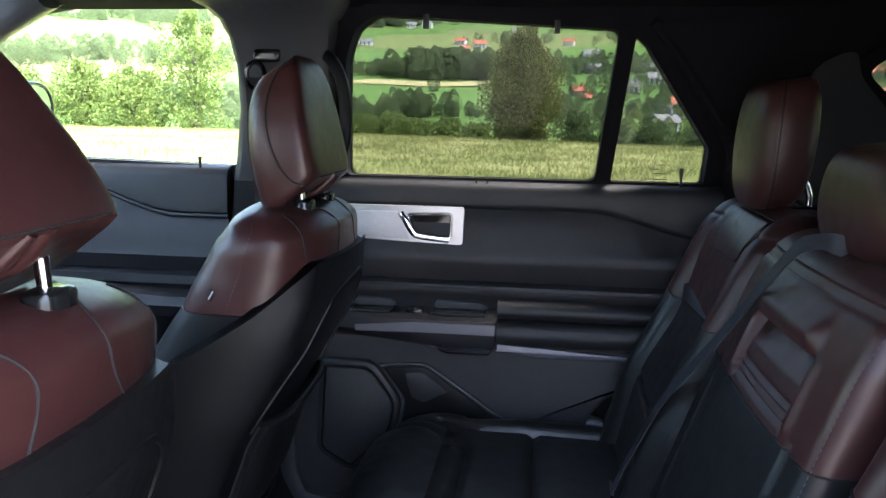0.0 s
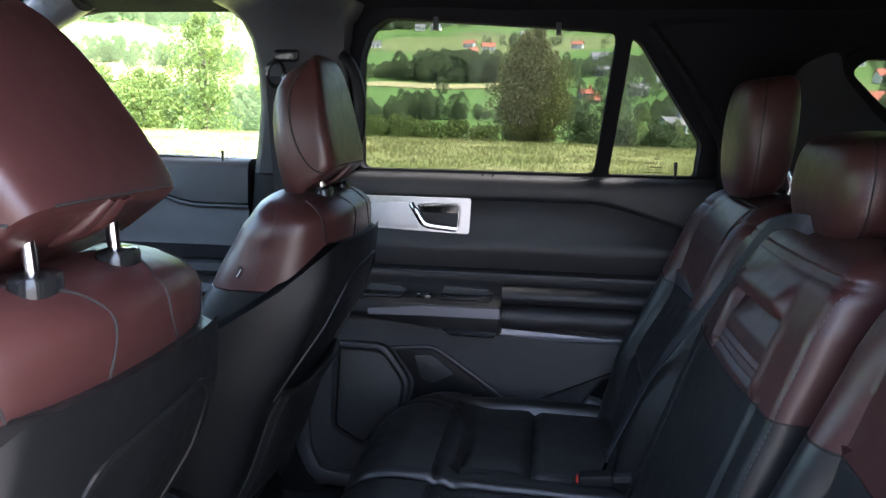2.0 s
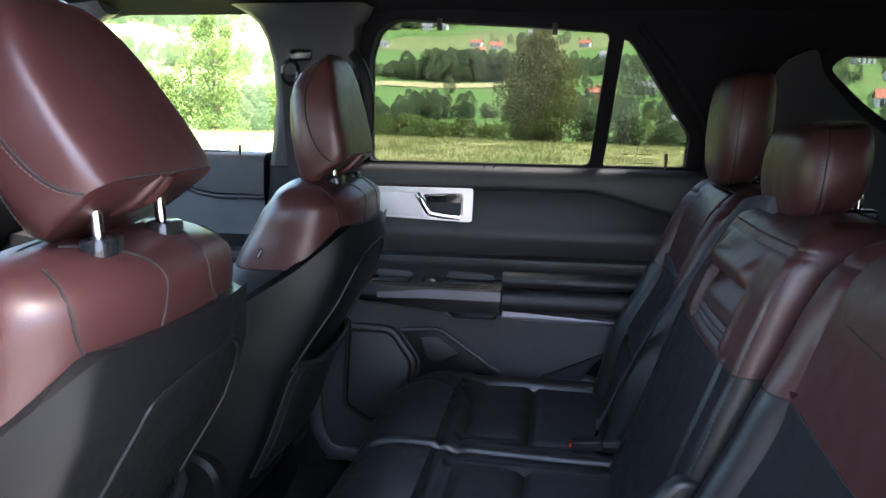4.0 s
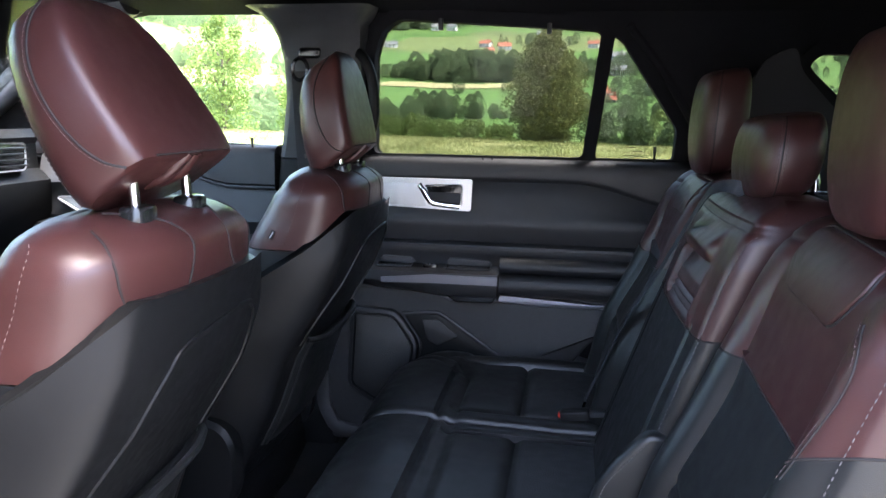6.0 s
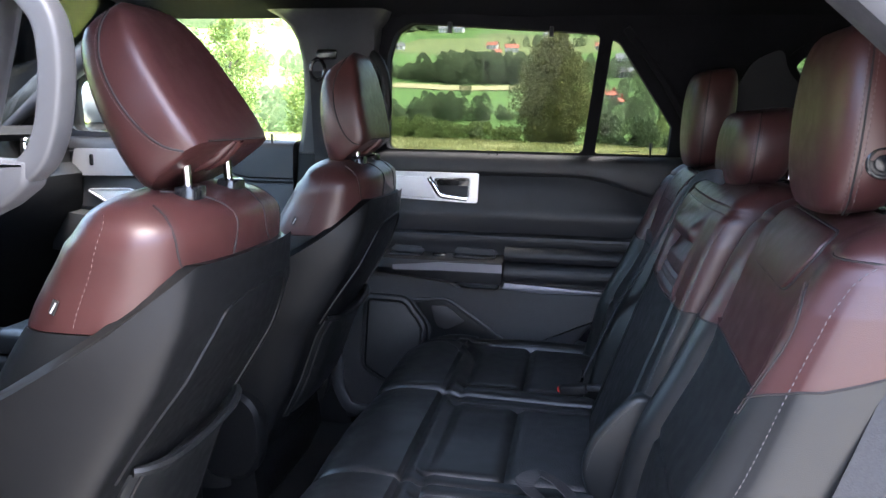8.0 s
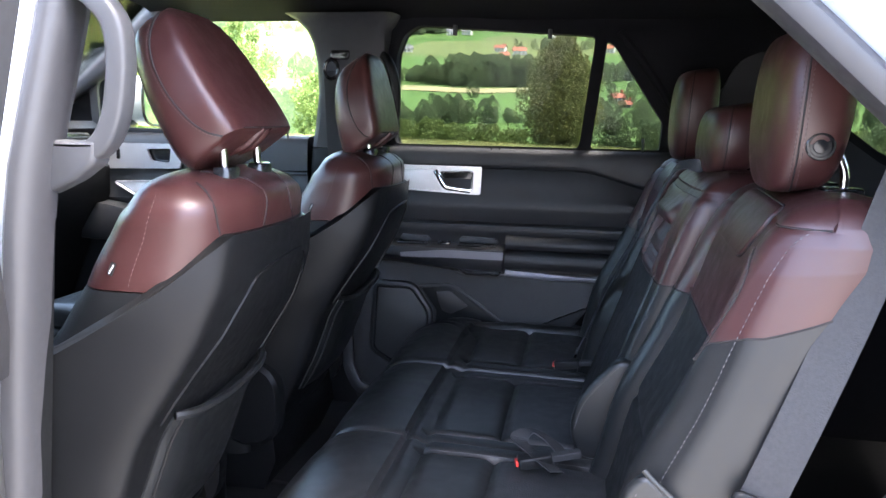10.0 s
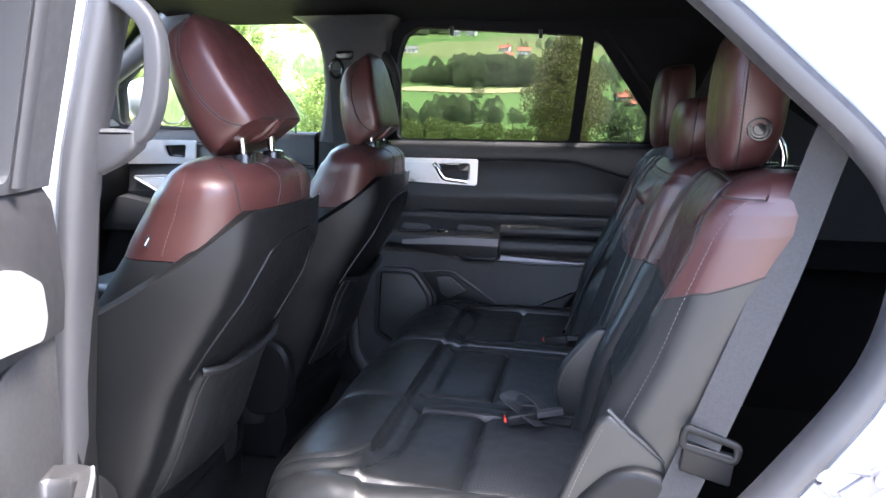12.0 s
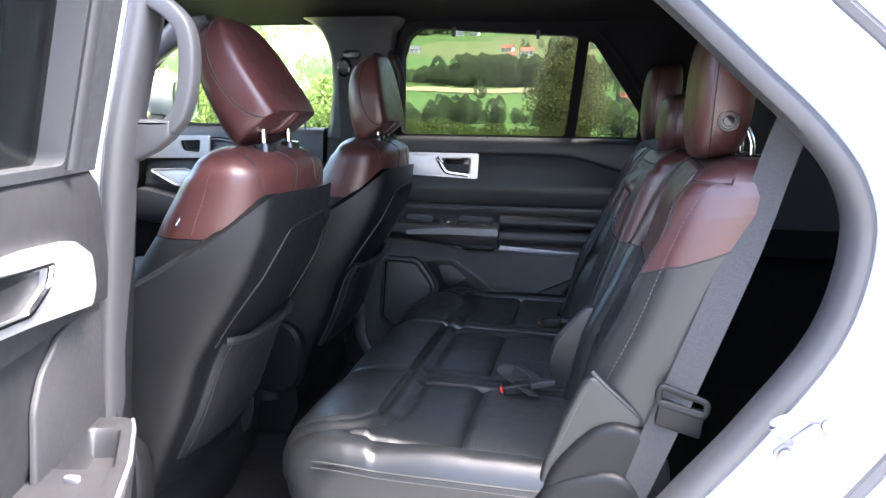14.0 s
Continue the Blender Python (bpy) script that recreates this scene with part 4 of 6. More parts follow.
    part("seam", sweep([(prof[1][3] + prof[1][1] + 0.0004, hy + q, head(1, 1.0, 1)[2]) for q in (-0.09, -0.03, 0.03, 0.09)], circle(0.0013, 6), (1, 0, 0)), SEAM, hr)
    for e in (-1, 1):
        part("headrest_tuck", sweep(smooth([(-0.436, hy + e * 0.009, 1.368 - sink), (-0.448, hy + e * 0.013, 1.354 - sink), (-0.466, hy + e * 0.015, 1.338 - sink), (-0.490, hy + e * 0.016, 1.328 - sink)], 4), sup(0.009, 0.007, 2.2, 12), (0, 0, 1)), MAROON, hr, "gathered leather fold")
    # cushion and base
    part("cushion", quilt(0.50, 0.52, 0.20, 0.05, lambda u, v, n: (-1.27 + u * 1.06, yc - 0.26 + v, 0.52 + n + 0.02 * (0.5 - u)), lambda u, v: 0.02 * (abs(v - 0.26) / 0.26) ** 2, 16, 16), BLACKL, s)
    part("base_cover", loft([[(x, yc + q, z) for x, q in ((-1.25, -w), (-0.66 - f, -w), (-0.66 - f, w), (-1.25, w))] for z, w, f in ((0.41, 0.22, 0.06), (0.50, 0.235, 0.02), (0.60, 0.235, 0.03), (0.66, 0.22, 0.06))]), SHELL, s)
    for sgn in (-1, 1):
        part("recliner_cover", loft([[(-0.74 + 0.085 * a * k, yc + sgn * (0.225 + d), 0.66 + 0.11 * b * k) for a, b in sup(1, 1, 2.6, 22)] for d, k in ((0.0, 1.0), (0.035, 1.0), (0.045, 0.9))]), SHELL, s)
    tag = [min(body_ring(z), key=lambda p: abs(p[0] - xq) + (p[1] > yc)) for z, xq in ((1.158, -0.585), (1.176, -0.572))]
    part("side_tag", sweep([(p[0], p[1] - 0.002, p[2]) for p in tag], [(-0.004, -0.0008), (0.004, -0.0008), (0.004, 0.0008), (-0.004, 0.0008)], (0, -1, 0)), SEAM, up, "small dark cloth tag")
    part("tag_marks", sweep([(p[0], p[1] - 0.0032, p[2] + d) for p, d in zip(tag, (0.002, -0.003))], [(-0.001, -0.0003), (0.001, -0.0003), (0.001, 0.0003), (-0.001, 0.0003)], (0, -1, 0)), PALE, up, "pale unreadable woven mark")
    return s


seat_left = front_seat(-0.53, 0.56, 0.0, "maroon and black leather driver seat with hard plastic back")
seat_right = front_seat(0.285, 0.19, 0.020, "maroon and black leather passenger seat beside the far door")
con = thing("center_console", (-1.2, -0.12, 0.40), "black centre console between the front seats", "centre console")
part("body", quilt(0.85, 0.20, 0.50, 0.04, lambda u, v, n: (-1.62 + u, -0.22 + v, 0.41 + n), None, 8, 4), SHELL, con)
part("lid", quilt(0.36, 0.19, 0.05, 0.02, lambda u, v, n: (-1.14 + u, -0.215 + v, 0.905 + n), None, 8, 6), BLACKL, con)

# ---- rear seats ----
def back_x(z):
    return 0.262 + 0.34 * (z - 1.2)


def rear_seat(y0, y1, outer, label, dx=0.0):
    """outer: -1 or 1 for the side next to a door, 0 for the middle seat; dx: how far its back is set rearwards."""
    def back_at(z):
        return back_x(z) + dx

    yc, w = (y0 + y1) / 2, y1 - y0
    s = thing("rear_seat", (0.0, yc, 0.40), label, "car seat", "rear seats")
    # cushion: a padded sheet that rolls over its front edge, drawn in along its seams
    o = outer or -1
    W = w + (0.018 if outer else 0.0)

    def across(t):
        """From the outer edge inwards."""
        return (y0 - 0.018 + t) if o < 0 else (y1 + 0.018 * (outer == 1) - t) if outer else y0 + t

    if outer:
        A = smooth([(-0.252, W), (-0.250, 0.26), (-0.262, 0.185), (-0.300, 0.140), (-0.350, 0.126), (-0.40, 0.130), (-0.46, 0.134)], 5)
        B = smooth([(-0.216, W - 0.002), (-0.214, 0.27), (-0.222, 0.20), (-0.250, 0.135), (-0.295, 0.100), (-0.35, 0.088), (-0.41, 0.094), (-0.46, 0.098)], 5)
        C, D = [(-0.30, 0.076), (0.16, 0.072)], [(-0.214, W - 0.050), (0.16, W - 0.050)]
    else:
        A, B = [(-0.252, 0.0), (-0.252, W)], [(-0.218, 0.0), (-0.218, W)]
        C, D = [(-0.216, 0.050), (0.16, 0.050)], [(-0.216, W - 0.050), (0.16, W - 0.050)]
    E = [(-0.070, C[0][1] + 0.004), (-0.072, D[0][1] - 0.004)]

    def gap(x, t, line):
        best = 9.0
        for (ax, at), (bx, bt) in zip(line, line[1:]):
            dx_, dt = bx - ax, bt - at
            k = max(0.0, min(1.0, ((x - ax) * dx_ + (t - at) * dt) / (dx_ * dx_ + dt * dt + 1e-12)))
            best = min(best, math.hypot(x - ax - k * dx_, t - at - k * dt))
        return best

    profile = smooth([(-0.375, 0.545), (-0.415, 0.59), (-0.440, 0.645), (-0.434, 0.70), (-0.402, 0.738), (-0.350, 0.756), (-0.29, 0.757), (-0.20, 0.750), (-0.07, 0.747), (0.06, 0.744), (0.17, 0.742)], 9)

    def swell(x, z, t):
        if z < 0.66:
            return 0.0
        d = groove(gap(x, t, A), 0.006, 0.008) + groove(gap(x, t, B), 0.010, 0.010) + groove(gap(x, t, C), 0.008, 0.012) + groove(gap(x, t, D), 0.008, 0.012) + groove(gap(x, t, E), 0.008, 0.011)
        if x > -0.21 and C[0][1] < t < D[0][1]:
            q = (t - C[0][1]) / (D[0][1] - C[0][1])
            d += 0.011 * math.sin(math.pi * q) ** 0.6 - 0.006
        elif x > -0.25 and outer and t < C[0][1]:
            d += 0.013 * min(1.0, (x + 0.25) / 0.14) * math.sin(math.pi * (0.15 + 0.7 * t / C[0][1]))
        elif x < -0.26:
            d += 0.010 * math.sin(math.pi * max(0.0, min(1.0, t / W))) ** 0.5
        d += 0.0022 * noise.noise((x * 9, t * 9, yc)) + 0.0010 * noise.noise((x * 30, t * 24, yc))
        return d

    def edge(t):
        """How far the sheet drops towards its sides."""
        out = 0.0
        for q, r in ((t, 0.055 if outer else 0.020), (W - t, 0.020)):
            if q < r:
                out = max(out, r * (1 - math.sqrt(max(0.0, 1 - (1 - q / r) ** 2))))
        return out

    ts = sorted([0.0, 0.0006, 0.002, 0.005, 0.010, 0.016, 0.023] + [0.03 + (W - 0.05) * i / 74 for i in range(75)] + [W - q for q in (0.016, 0.011, 0.007, 0.004, 0.0015, 0.0004, 0.0)])

    def on_cushion(x, z, t, nx=0.0, nz=1.0, lift=0.0):
        h = swell(x, z, t) - edge(t) + lift
        back = 0.075 * max(0.0, 1 - t / 0.20) ** 2.2 * max(0.0, min(1.0, (-0.10 - x) / 0.28)) if outer else 0.0
        return (x + nx * h + back, across(t), z + nz * h)
    rings = []
    for i, (x, z) in enumerate(profile):
        a, b = profile[max(0, i - 1)], profile[min(len(profile) - 1, i + 1)]
        ln = math.hypot(b[0] - a[0], b[1] - a[1])
        nx, nz = -(b[1] - a[1]) / ln, (b[0] - a[0]) / ln
        rings.append([on_cushion(x, z, t, nx, nz) for t in ts] + [(max(x, -0.30), across(t), 0.54) for t in (W, 0.0)])
    cu = part("cushion", loft(rings), BLACKL, s)
    cu.data.materials.append(PERF)
    for p in cu.data.polygons:
        c = p.center
        t = (c.y - across(0.0)) * (1 if across(W) > across(0.0) else -1)
        if c.x > -0.062 and c.z > 0.70 and C[0][1] + 0.006 < t < D[0][1] - 0.006:
            p.material_index = 1

    def top_z(x):
        return float(np.interp(x, [p[0] for p in profile[30:]], [p[1] for p in profile[30:]]))

    def run(line, off=0.0, n=60):
        pts = []
        for i in range(n + 1):
            k = i / n * (len(line) - 1)
            j = min(int(k), len(line) - 2)
            f = k - j
            x, t = line[j][0] + (line[j + 1][0] - line[j][0]) * f, line[j][1] + (line[j + 1][1] - line[j][1]) * f
            if x > -0.40 and 0.012 < t < W - 0.012:
                pts.append(on_cushion(x + off, top_z(x + off), t))
        return pts
    part("stitching", stitches(run(A, -0.006), (0, 0, 1), 0.0062, 0.0042, 0.0007), THREADB, cu, "brown topstitching")
    for line, dt in ((C, -0.007), (D, 0.007)):
        part("stitching", stitches(run([(x, t + dt) for x, t in line]), (0, 0, 1), 0.0062, 0.0042, 0.0007), THREADB, cu)
    if outer:
        part("piping", sweep([(x, across(0.0035), zz - 0.030) for x, zz in profile[48:]], circle(0.0028, 6), (0, 1, 0)), BLACKL, cu, "sewn edge piping")
        part("stitching", stitches([(x, across(0.0005), zz - 0.040) for x, zz in profile[48:]], (0, o, 0), 0.0062, 0.0042, 0.0007), THREADB, cu)
    if outer:
        part("side_cover", pad(fillet([(-0.40, 0.47), (-0.43, 0.58), (0.02, 0.60), (0.10, 0.74), (0.22, 0.78), (0.30, 0.70), (0.32, 0.47)], 0.04), lambda u, v, h: (u, yc + outer * (w / 2 + 0.002 + h), v), 0.035, 0.015), SHELL, s, "plastic seat side cover")

    part("frame", box(-0.36, 0.30, y0 + 0.03, y1 - 0.03, 0.40, 0.565, 0.01), SHELL, s)

    def front(y, z):
        """How far the backrest's front face swells at height z."""
        q = (y - yc) / (w / 2)
        d = 0.0
        if outer:
            side = max(0.0, (abs(q) - 0.60) / 0.40)
            low = float(np.interp(z, (1.08, 1.26), (1.0, 0.35)))
            d += 0.026 * math.sin(min(1, side * 1.25) * math.pi) ** 0.8 * low
            d += groove((abs(q) - 0.60) * w / 2, 0.005, 0.007) * float(np.interp(z, (1.06, 1.10), (1.0, 0.0)))
            d += 0.016 * math.exp(-((z - 0.90) / 0.10) ** 2)
            d += groove(z - 0.905 - 0.03 * q * q, 0.005, 0.006) if abs(q) < 0.6 else 0
            d += groove(z - 1.262, 0.004, 0.004) if abs(q) > 0.5 else 0
        else:
            d += 0.012 * (1 - q * q) + 0.006
            d += groove((abs(q) - 0.72) * w / 2, 0.005, 0.008) * (1 if z < 1.10 else 0)
            d += groove(z - 1.262, 0.0035, 0.005) + groove(z - 1.254, 0.0035, 0.004)
            p = (y + 0.065) / 0.105
            inside = 1 / (1 + math.exp(max(-40, min(40, (abs(p) - 1) * 26))))
            if 1.04 < z < 1.26:
                # a hollow with a padded tongue under a full lip
                hollow = float(np.interp(z, (1.092, 1.112, 1.150, 1.180, 1.186, 1.192), (0.0, -0.002, -0.006, -0.020, -0.030, 0.0)))
                lip = 0.016 * math.exp(-((z - 1.214) / 0.020) ** 2)
                ribs = -0.005 * sum(math.exp(-((z - zr) / 0.003) ** 2) for zr in (1.104, 1.115, 1.126))
                ridge = 0.006 * math.exp(-((abs(p) - 1.12) / 0.10) ** 2) * float(np.interp(z, (1.09, 1.11, 1.18, 1.20), (0, 1, 1, 0)))
                d += (hollow + lip + ribs) * inside + ridge
                d += groove((abs(p) - 1.0) * 0.105, 0.004, 0.006) * float(np.interp(z, (1.085, 1.10, 1.185, 1.20), (0, 1, 1, 0)))
        d += 0.0011 * noise.noise((y * 9, z * 9, 3.0)) + 0.0006 * noise.noise((y * 28, z * 20, 7.0))
        return d

    def ring(z):
        x0 = back_at(z)
        th = 0.15
        ends = float(np.interp(z, (1.20, 1.24, 1.265, 1.282, 1.293, 1.30), (0.0, 0.004, 0.012, 0.024, 0.040, 0.064)))
        sq = float(np.interp(z, (1.20, 1.24, 1.265, 1.282, 1.293, 1.30), (0.0, 0.003, 0.009, 0.018, 0.030, 0.048)))
        lo, hi = y0 + 0.002 + sq, y1 - 0.002 - sq
        r = 0.042 if outer else 0.022
        fade = math.exp(-((z - 1.105) / 0.09) ** 2) if outer else 0.0

        def dip(y, back=0.0):
            q = (y - yc) / (w / 2) * (outer or 1)
            return fade * (float(np.interp(q, (-1, 0.60, 0.68, 1.0), (-0.002, -0.026, -0.024, 0.020))) + back)
        pts = []
        n = 96
        for i in range(n + 1):
            y = lo + (hi - lo) * i / n
            e = min(y - lo, hi - y)
            rr = r * (1 - math.sqrt(max(0, 1 - (1 - min(1, e / r)) ** 2)))
            pts.append((x0 + ends + rr - front(y, z), y, z + dip(y)))
        for side, yy in ((1, hi), (-1, lo)):
            arc = []
            for k in range(1, 6):
                f = k / 6
                arc.append((x0 + r + (th - r - ends * 0.5) * f, yy + side * 0.010 * math.sin(math.pi * f) * (outer == side), z + dip(yy, 0.044 * f * (outer == side))))
            pts += arc if side > 0 else arc[::-1]
        return pts

    if outer:
        part("hinge_cover", pad(fillet([(0.10, 0.755), (0.138, 0.806), (0.175, 0.843), (0.212, 0.856), (0.262, 0.846), (0.305, 0.79), (0.31, 0.66), (0.08, 0.66)], 0.025), lambda u, v, h: (u, yc + outer * (w / 2 - 0.004 + h), v), 0.030, 0.014), SHELL, s, "black hinge cover")
        part("hinge_piping", sweep(smooth([(0.168, yc + outer * (w / 2 + 0.002), 0.938), (0.19, yc + outer * (w / 2 + 0.006), 0.918), (0.225, yc + outer * (w / 2 + 0.006), 0.888), (0.264, yc + outer * (w / 2 + 0.002), 0.852)], 4), circle(0.004, 8), (0, 1, 0)), BLACKL, s)
        wing = part("wing", pad(fillet([(0.150, 0.915), (0.172, 0.934), (0.262, 0.858), (0.26, 0.68), (0.075, 0.68), (0.092, 0.77), (0.122, 0.85)], 0.012), lambda u, v, h: (u, yc + outer * (w / 2 - 0.006 + h), v), 0.014, 0.008), BLACKL, s, "stitched black leather side wing")
        part("stitching", stitches(smooth([(0.160, yc + outer * (w / 2 + 0.0085), 0.905), (0.136, yc + outer * (w / 2 + 0.0085), 0.85), (0.108, yc + outer * (w / 2 + 0.0085), 0.775)], 6), (0, outer, 0), 0.007, 0.0045, 0.0009), THREADB, wing)
    split = 1.105 if outer else 1.088
    za = [0.70, 0.74, 0.78] + [0.80 + (split - 0.80) * i / 44 for i in range(45)]
    bk = part("backrest", loft([ring(z) for z in za]), BLACKL, s, "black leather lower backrest")
    zb = [split + 0.002 + (1.265 - split) * i / 60 for i in range(61)] + [1.272, 1.279, 1.285, 1.290, 1.294, 1.297, 1.299, 1.30]
    ub = part("upper_backrest", loft([ring(z) for z in zb]), MAROON, s, "maroon leather upper backrest")
    part("seam", sweep([(p[0] - 0.0002, p[1], p[2]) for p in ring(split + 0.001)], circle(0.0016, 6), (0, 0, 1), closed=True), SEAM, bk)

    def on_back(y, z, lift=0.0):
        """A point of the front face, rounded edges included."""
        r = sorted(ring(z)[:97], key=lambda p: p[1])
        return (float(np.interp(y, [p[1] for p in r], [p[0] for p in r])) - lift, y, float(np.interp(y, [p[1] for p in r], [p[2] for p in r])))
    for e in (-1, 1):
        yy = yc + e * (w / 2 - (0.014 if outer else 0.010))
        part("stitching", stitches([on_back(yy, z, 0.001) for z in [(0.915 if outer else 0.86) + (0.345 if outer else 0.39) * i / 44 for i in range(45)]], (-1, 0, 0), 0.0082, 0.0048, 0.0008), THREADB, bk, "pale topstitching")
    if outer:
        # second sewn line that bends in under the patch
        bend = smooth([(0.185, 1.085), (0.190, 1.12), (0.196, 1.165), (0.190, 1.205), (0.165, 1.232)], 8)
        line = [on_back(yc + outer * a, z, 0.0006) for a, z in bend]
        part("seam", sweep(line, circle(0.0012, 6), (1, 0, 0)), SEAM, ub)
        part("stitching", stitches([(x - 0.0004, y - outer * 0.006, z) for x, y, z in line], (-1, 0, 0), 0.0065, 0.0045, 0.0007), THREAD, ub)
        line = [on_back(yc + outer * (0.145 + 0.075 * i / 10), 1.262, 0.0) for i in range(11)]
        part("seam", sweep(line, circle(0.0014, 6), (1, 0, 0)), SEAM, ub)
        # smooth patch near the top
        py = yc - outer * (0.045 if outer > 0 else 0.012)
        P = fillet([(-0.088, 0.0), (0.088, 0.0), (0.122, 0.040), (0.118, 0.072), (-0.118, 0.072), (-0.122, 0.040)], 0.016)
        P = [(u, v - 0.05 * (u + 0.122) * (outer < 0) * 0.6) for u, v in P]
        part("patch", pad(P, lambda u, v, h: on_back(max(y0 + 0.03, min(y1 - 0.03, py - outer * -u)), min(1.292, 1.214 + v), h - 0.002), 0.0080, 0.0030), MAROON, ub, "smooth raised leather patch")
        part("seam", sweep([on_back(max(y0 + 0.03, min(y1 - 0.03, py + outer * u)), min(1.292, 1.214 + v), 0.0) for u, v in inset(P, -0.0012)], circle(0.0020, 6), (1, 0, 0), closed=True), SEAM, ub)
        hh, hw, hz, hx = 0.225, 0.118, 1.296, 0.368 if outer < 0 else 0.338
    else:
        for zz in (1.2525, 1.2645):
            part("stitching", stitches([on_back(y0 + 0.02 + (w - 0.04) * i / 40, zz, 0.0006) for i in range(41)], (-1, 0, 0), 0.0062, 0.0042, 0.0007), THREAD, ub)
        # rounded black cover over the folding back's pivot
        pv = part("pivot_cover", pad(fillet([(0.085, 0.735), (0.066, 0.80), (0.082, 0.855), (0.115, 0.90), (0.156, 0.945), (0.20, 0.93), (0.22, 0.735)], 0.03), lambda u, v, h: (u, y0 + 0.014 - h, v), 0.022, 0.010), BLACKL, s, "rounded black side of the folding centre back")
        part("stitching", stitches(smooth([(0.078, y0 - 0.0078, 0.80), (0.093, y0 - 0.0078, 0.85), (0.125, y0 - 0.0078, 0.893), (0.155, y0 - 0.0078, 0.928)], 6), (0, -1, 0), 0.0065, 0.0045, 0.0008), THREADB, pv)
        hh, hw, hz, hx = 0.135, 0.138, 1.290, 0.352
    # headrest: a soft block, fuller above, with a double-sewn side seam
    rings = []
    N = 18
    for i in range(N + 1):
        t = i / N
        c = 0.03 + 0.94 * t
        e = math.sin(math.pi * c) ** (0.26 if t > 0.5 else 0.34)
        z = hz + hh * (0.5 - 0.5 * math.cos(math.pi * c)) * 1.02
        full = 0.93 + 0.07 * t
        rings.append([(hx + 0.016 * t + p, yc + q, z + 0.008 * (p / 0.055)) for p, q in sup(0.057 * e * full, hw * (0.84 + 0.16 * e) * e, 3.5, 44)])
    hr = part("headrest", loft(rings), MAROON, s, "maroon leather headrest")
    for e in (-1, 1):
        def side(r, f):
            xs_ = [p[0] for p in r]
            m, a = (min(xs_) + max(xs_)) / 2, (max(xs_) - min(xs_)) / 2
            h = (max(p[1] for p in r) - min(p[1] for p in r)) / 2
            return (m + a * f, yc + e * h * (1 - abs(f) ** 3.5) ** (1 / 3.5), sum(p[2] for p in r) / len(r) + 0.008 * f)
        mid_ = smooth([side(r, -0.42) for r in rings[1:-1]], 3)
        part("seam", sweep(mid_, circle(0.0013, 6), (0, 1, 0)), SEAM, hr)
        for df in (-0.0055, 0.0055):
            part("stitching", stitches([(x + df, y + e * 0.0004, z) for x, y, z in mid_], (0, e, 0), 0.0068, 0.0046, 0.0008), THREAD, hr)
        post = part("post", sweep(smooth([(hx + 0.055, yc + e * 0.055, 1.27), (hx + 0.062, yc + e * 0.055, 1.32), (hx + 0.045, yc + e * 0.055, 1.36)], 4), circle(0.0065, 10), (0, 1, 0)), CHROME, s, "chrome headrest post")
        part("collar", box(hx + 0.03, hx + 0.085, yc + e * 0.055 - 0.022, yc + e * 0.055 + 0.022, 1.285, 1.304, 0.005), GLOSS, post)
    if outer:
        b = part("fold_button", loft([[(hx + 0.010 + a * k, yc + outer * (hw * 0.955 + d), 1.362 + c * k) for a, c in sup(0.019, 0.019, 2, 24)] for d, k in ((-0.012, 1.0), (0.002, 1.0), (0.0035, 0.92), (0.0035, 0.80), (0.001, 0.72), (0.001, 0.52), (0.003, 0.46), (0.0035, 0.2))]), GLOSS, hr, "round black fold button")
    return s


rear_near = rear_seat(-0.735, -0.275, -1, "black and maroon leather outer seat beside the open door", 0.032)
rear_mid = rear_seat(-0.270, 0.195, 0, "black and maroon leather middle seat with a grab slot")
rear_far = rear_seat(0.200, 0.660, 1, "black and maroon leather outer seat beside the closed door")


# ---- belts ----
def belt(name, pts, width, material, label, up):
    b = thing(name, tuple(pts[-1]), label, "seat belt", "seat belts")
    part("webbing", sweep(smooth(pts, 6), [(-width / 2, -0.0008), (width / 2, -0.0008), (width / 2, 0.0008), (-width / 2, 0.0008)], up), material, b)
    return b


b1 = belt("seat_belt", [(0.52, -0.735, 1.50), (0.455, -0.735, 1.36), (0.395, -0.745, 1.16), (0.315, -0.765, 0.94), (0.235, -0.765, 0.72), (0.18, -0.765, 0.58)], 0.052, WEB, "black webbing seat belt beside the near seat", (0.3, 1, 0))
part("guide", sweep(fillet([(0.278, -0.772, 0.935), (0.355, -0.772, 0.910), (0.350, -0.772, 0.885), (0.275, -0.772, 0.905)], 0.01), sup(0.006, 0.006, 2.5, 10), (0, 1, 0), closed=True), SHELL, b1, "black plastic belt guide")
part("tongue", pad(fillet([(0.272, 0.868), (0.345, 0.848), (0.350, 0.895), (0.278, 0.912)], 0.006), lambda u, v, h: (u, -0.765 - h, v), 0.012, 0.003), SHELL, b1, "black belt tongue")
b2 = belt("seat_belt", [(0.330, -0.060, 1.290), (0.295, -0.052, 1.304), (0.272, -0.042, 1.302), (0.256, -0.022, 1.284), (0.230, 0.049, 1.205), (0.200, 0.117, 1.118), (0.166, 0.192, 1.03), (0.140, 0.235, 0.961), (0.10, 0.265, 0.85), (0.07, 0.27, 0.77)], 0.026, WEBBLUE, "slate webbing belt across the middle seatback", (-1, 0, 0.34))


part("tongue", bar((0.075, 0.27, 0.79), (0.068, 0.272, 0.765), 0.052, 0.006, (-1, 0, 0.34)), CHROME, b2, "metal belt tongue")


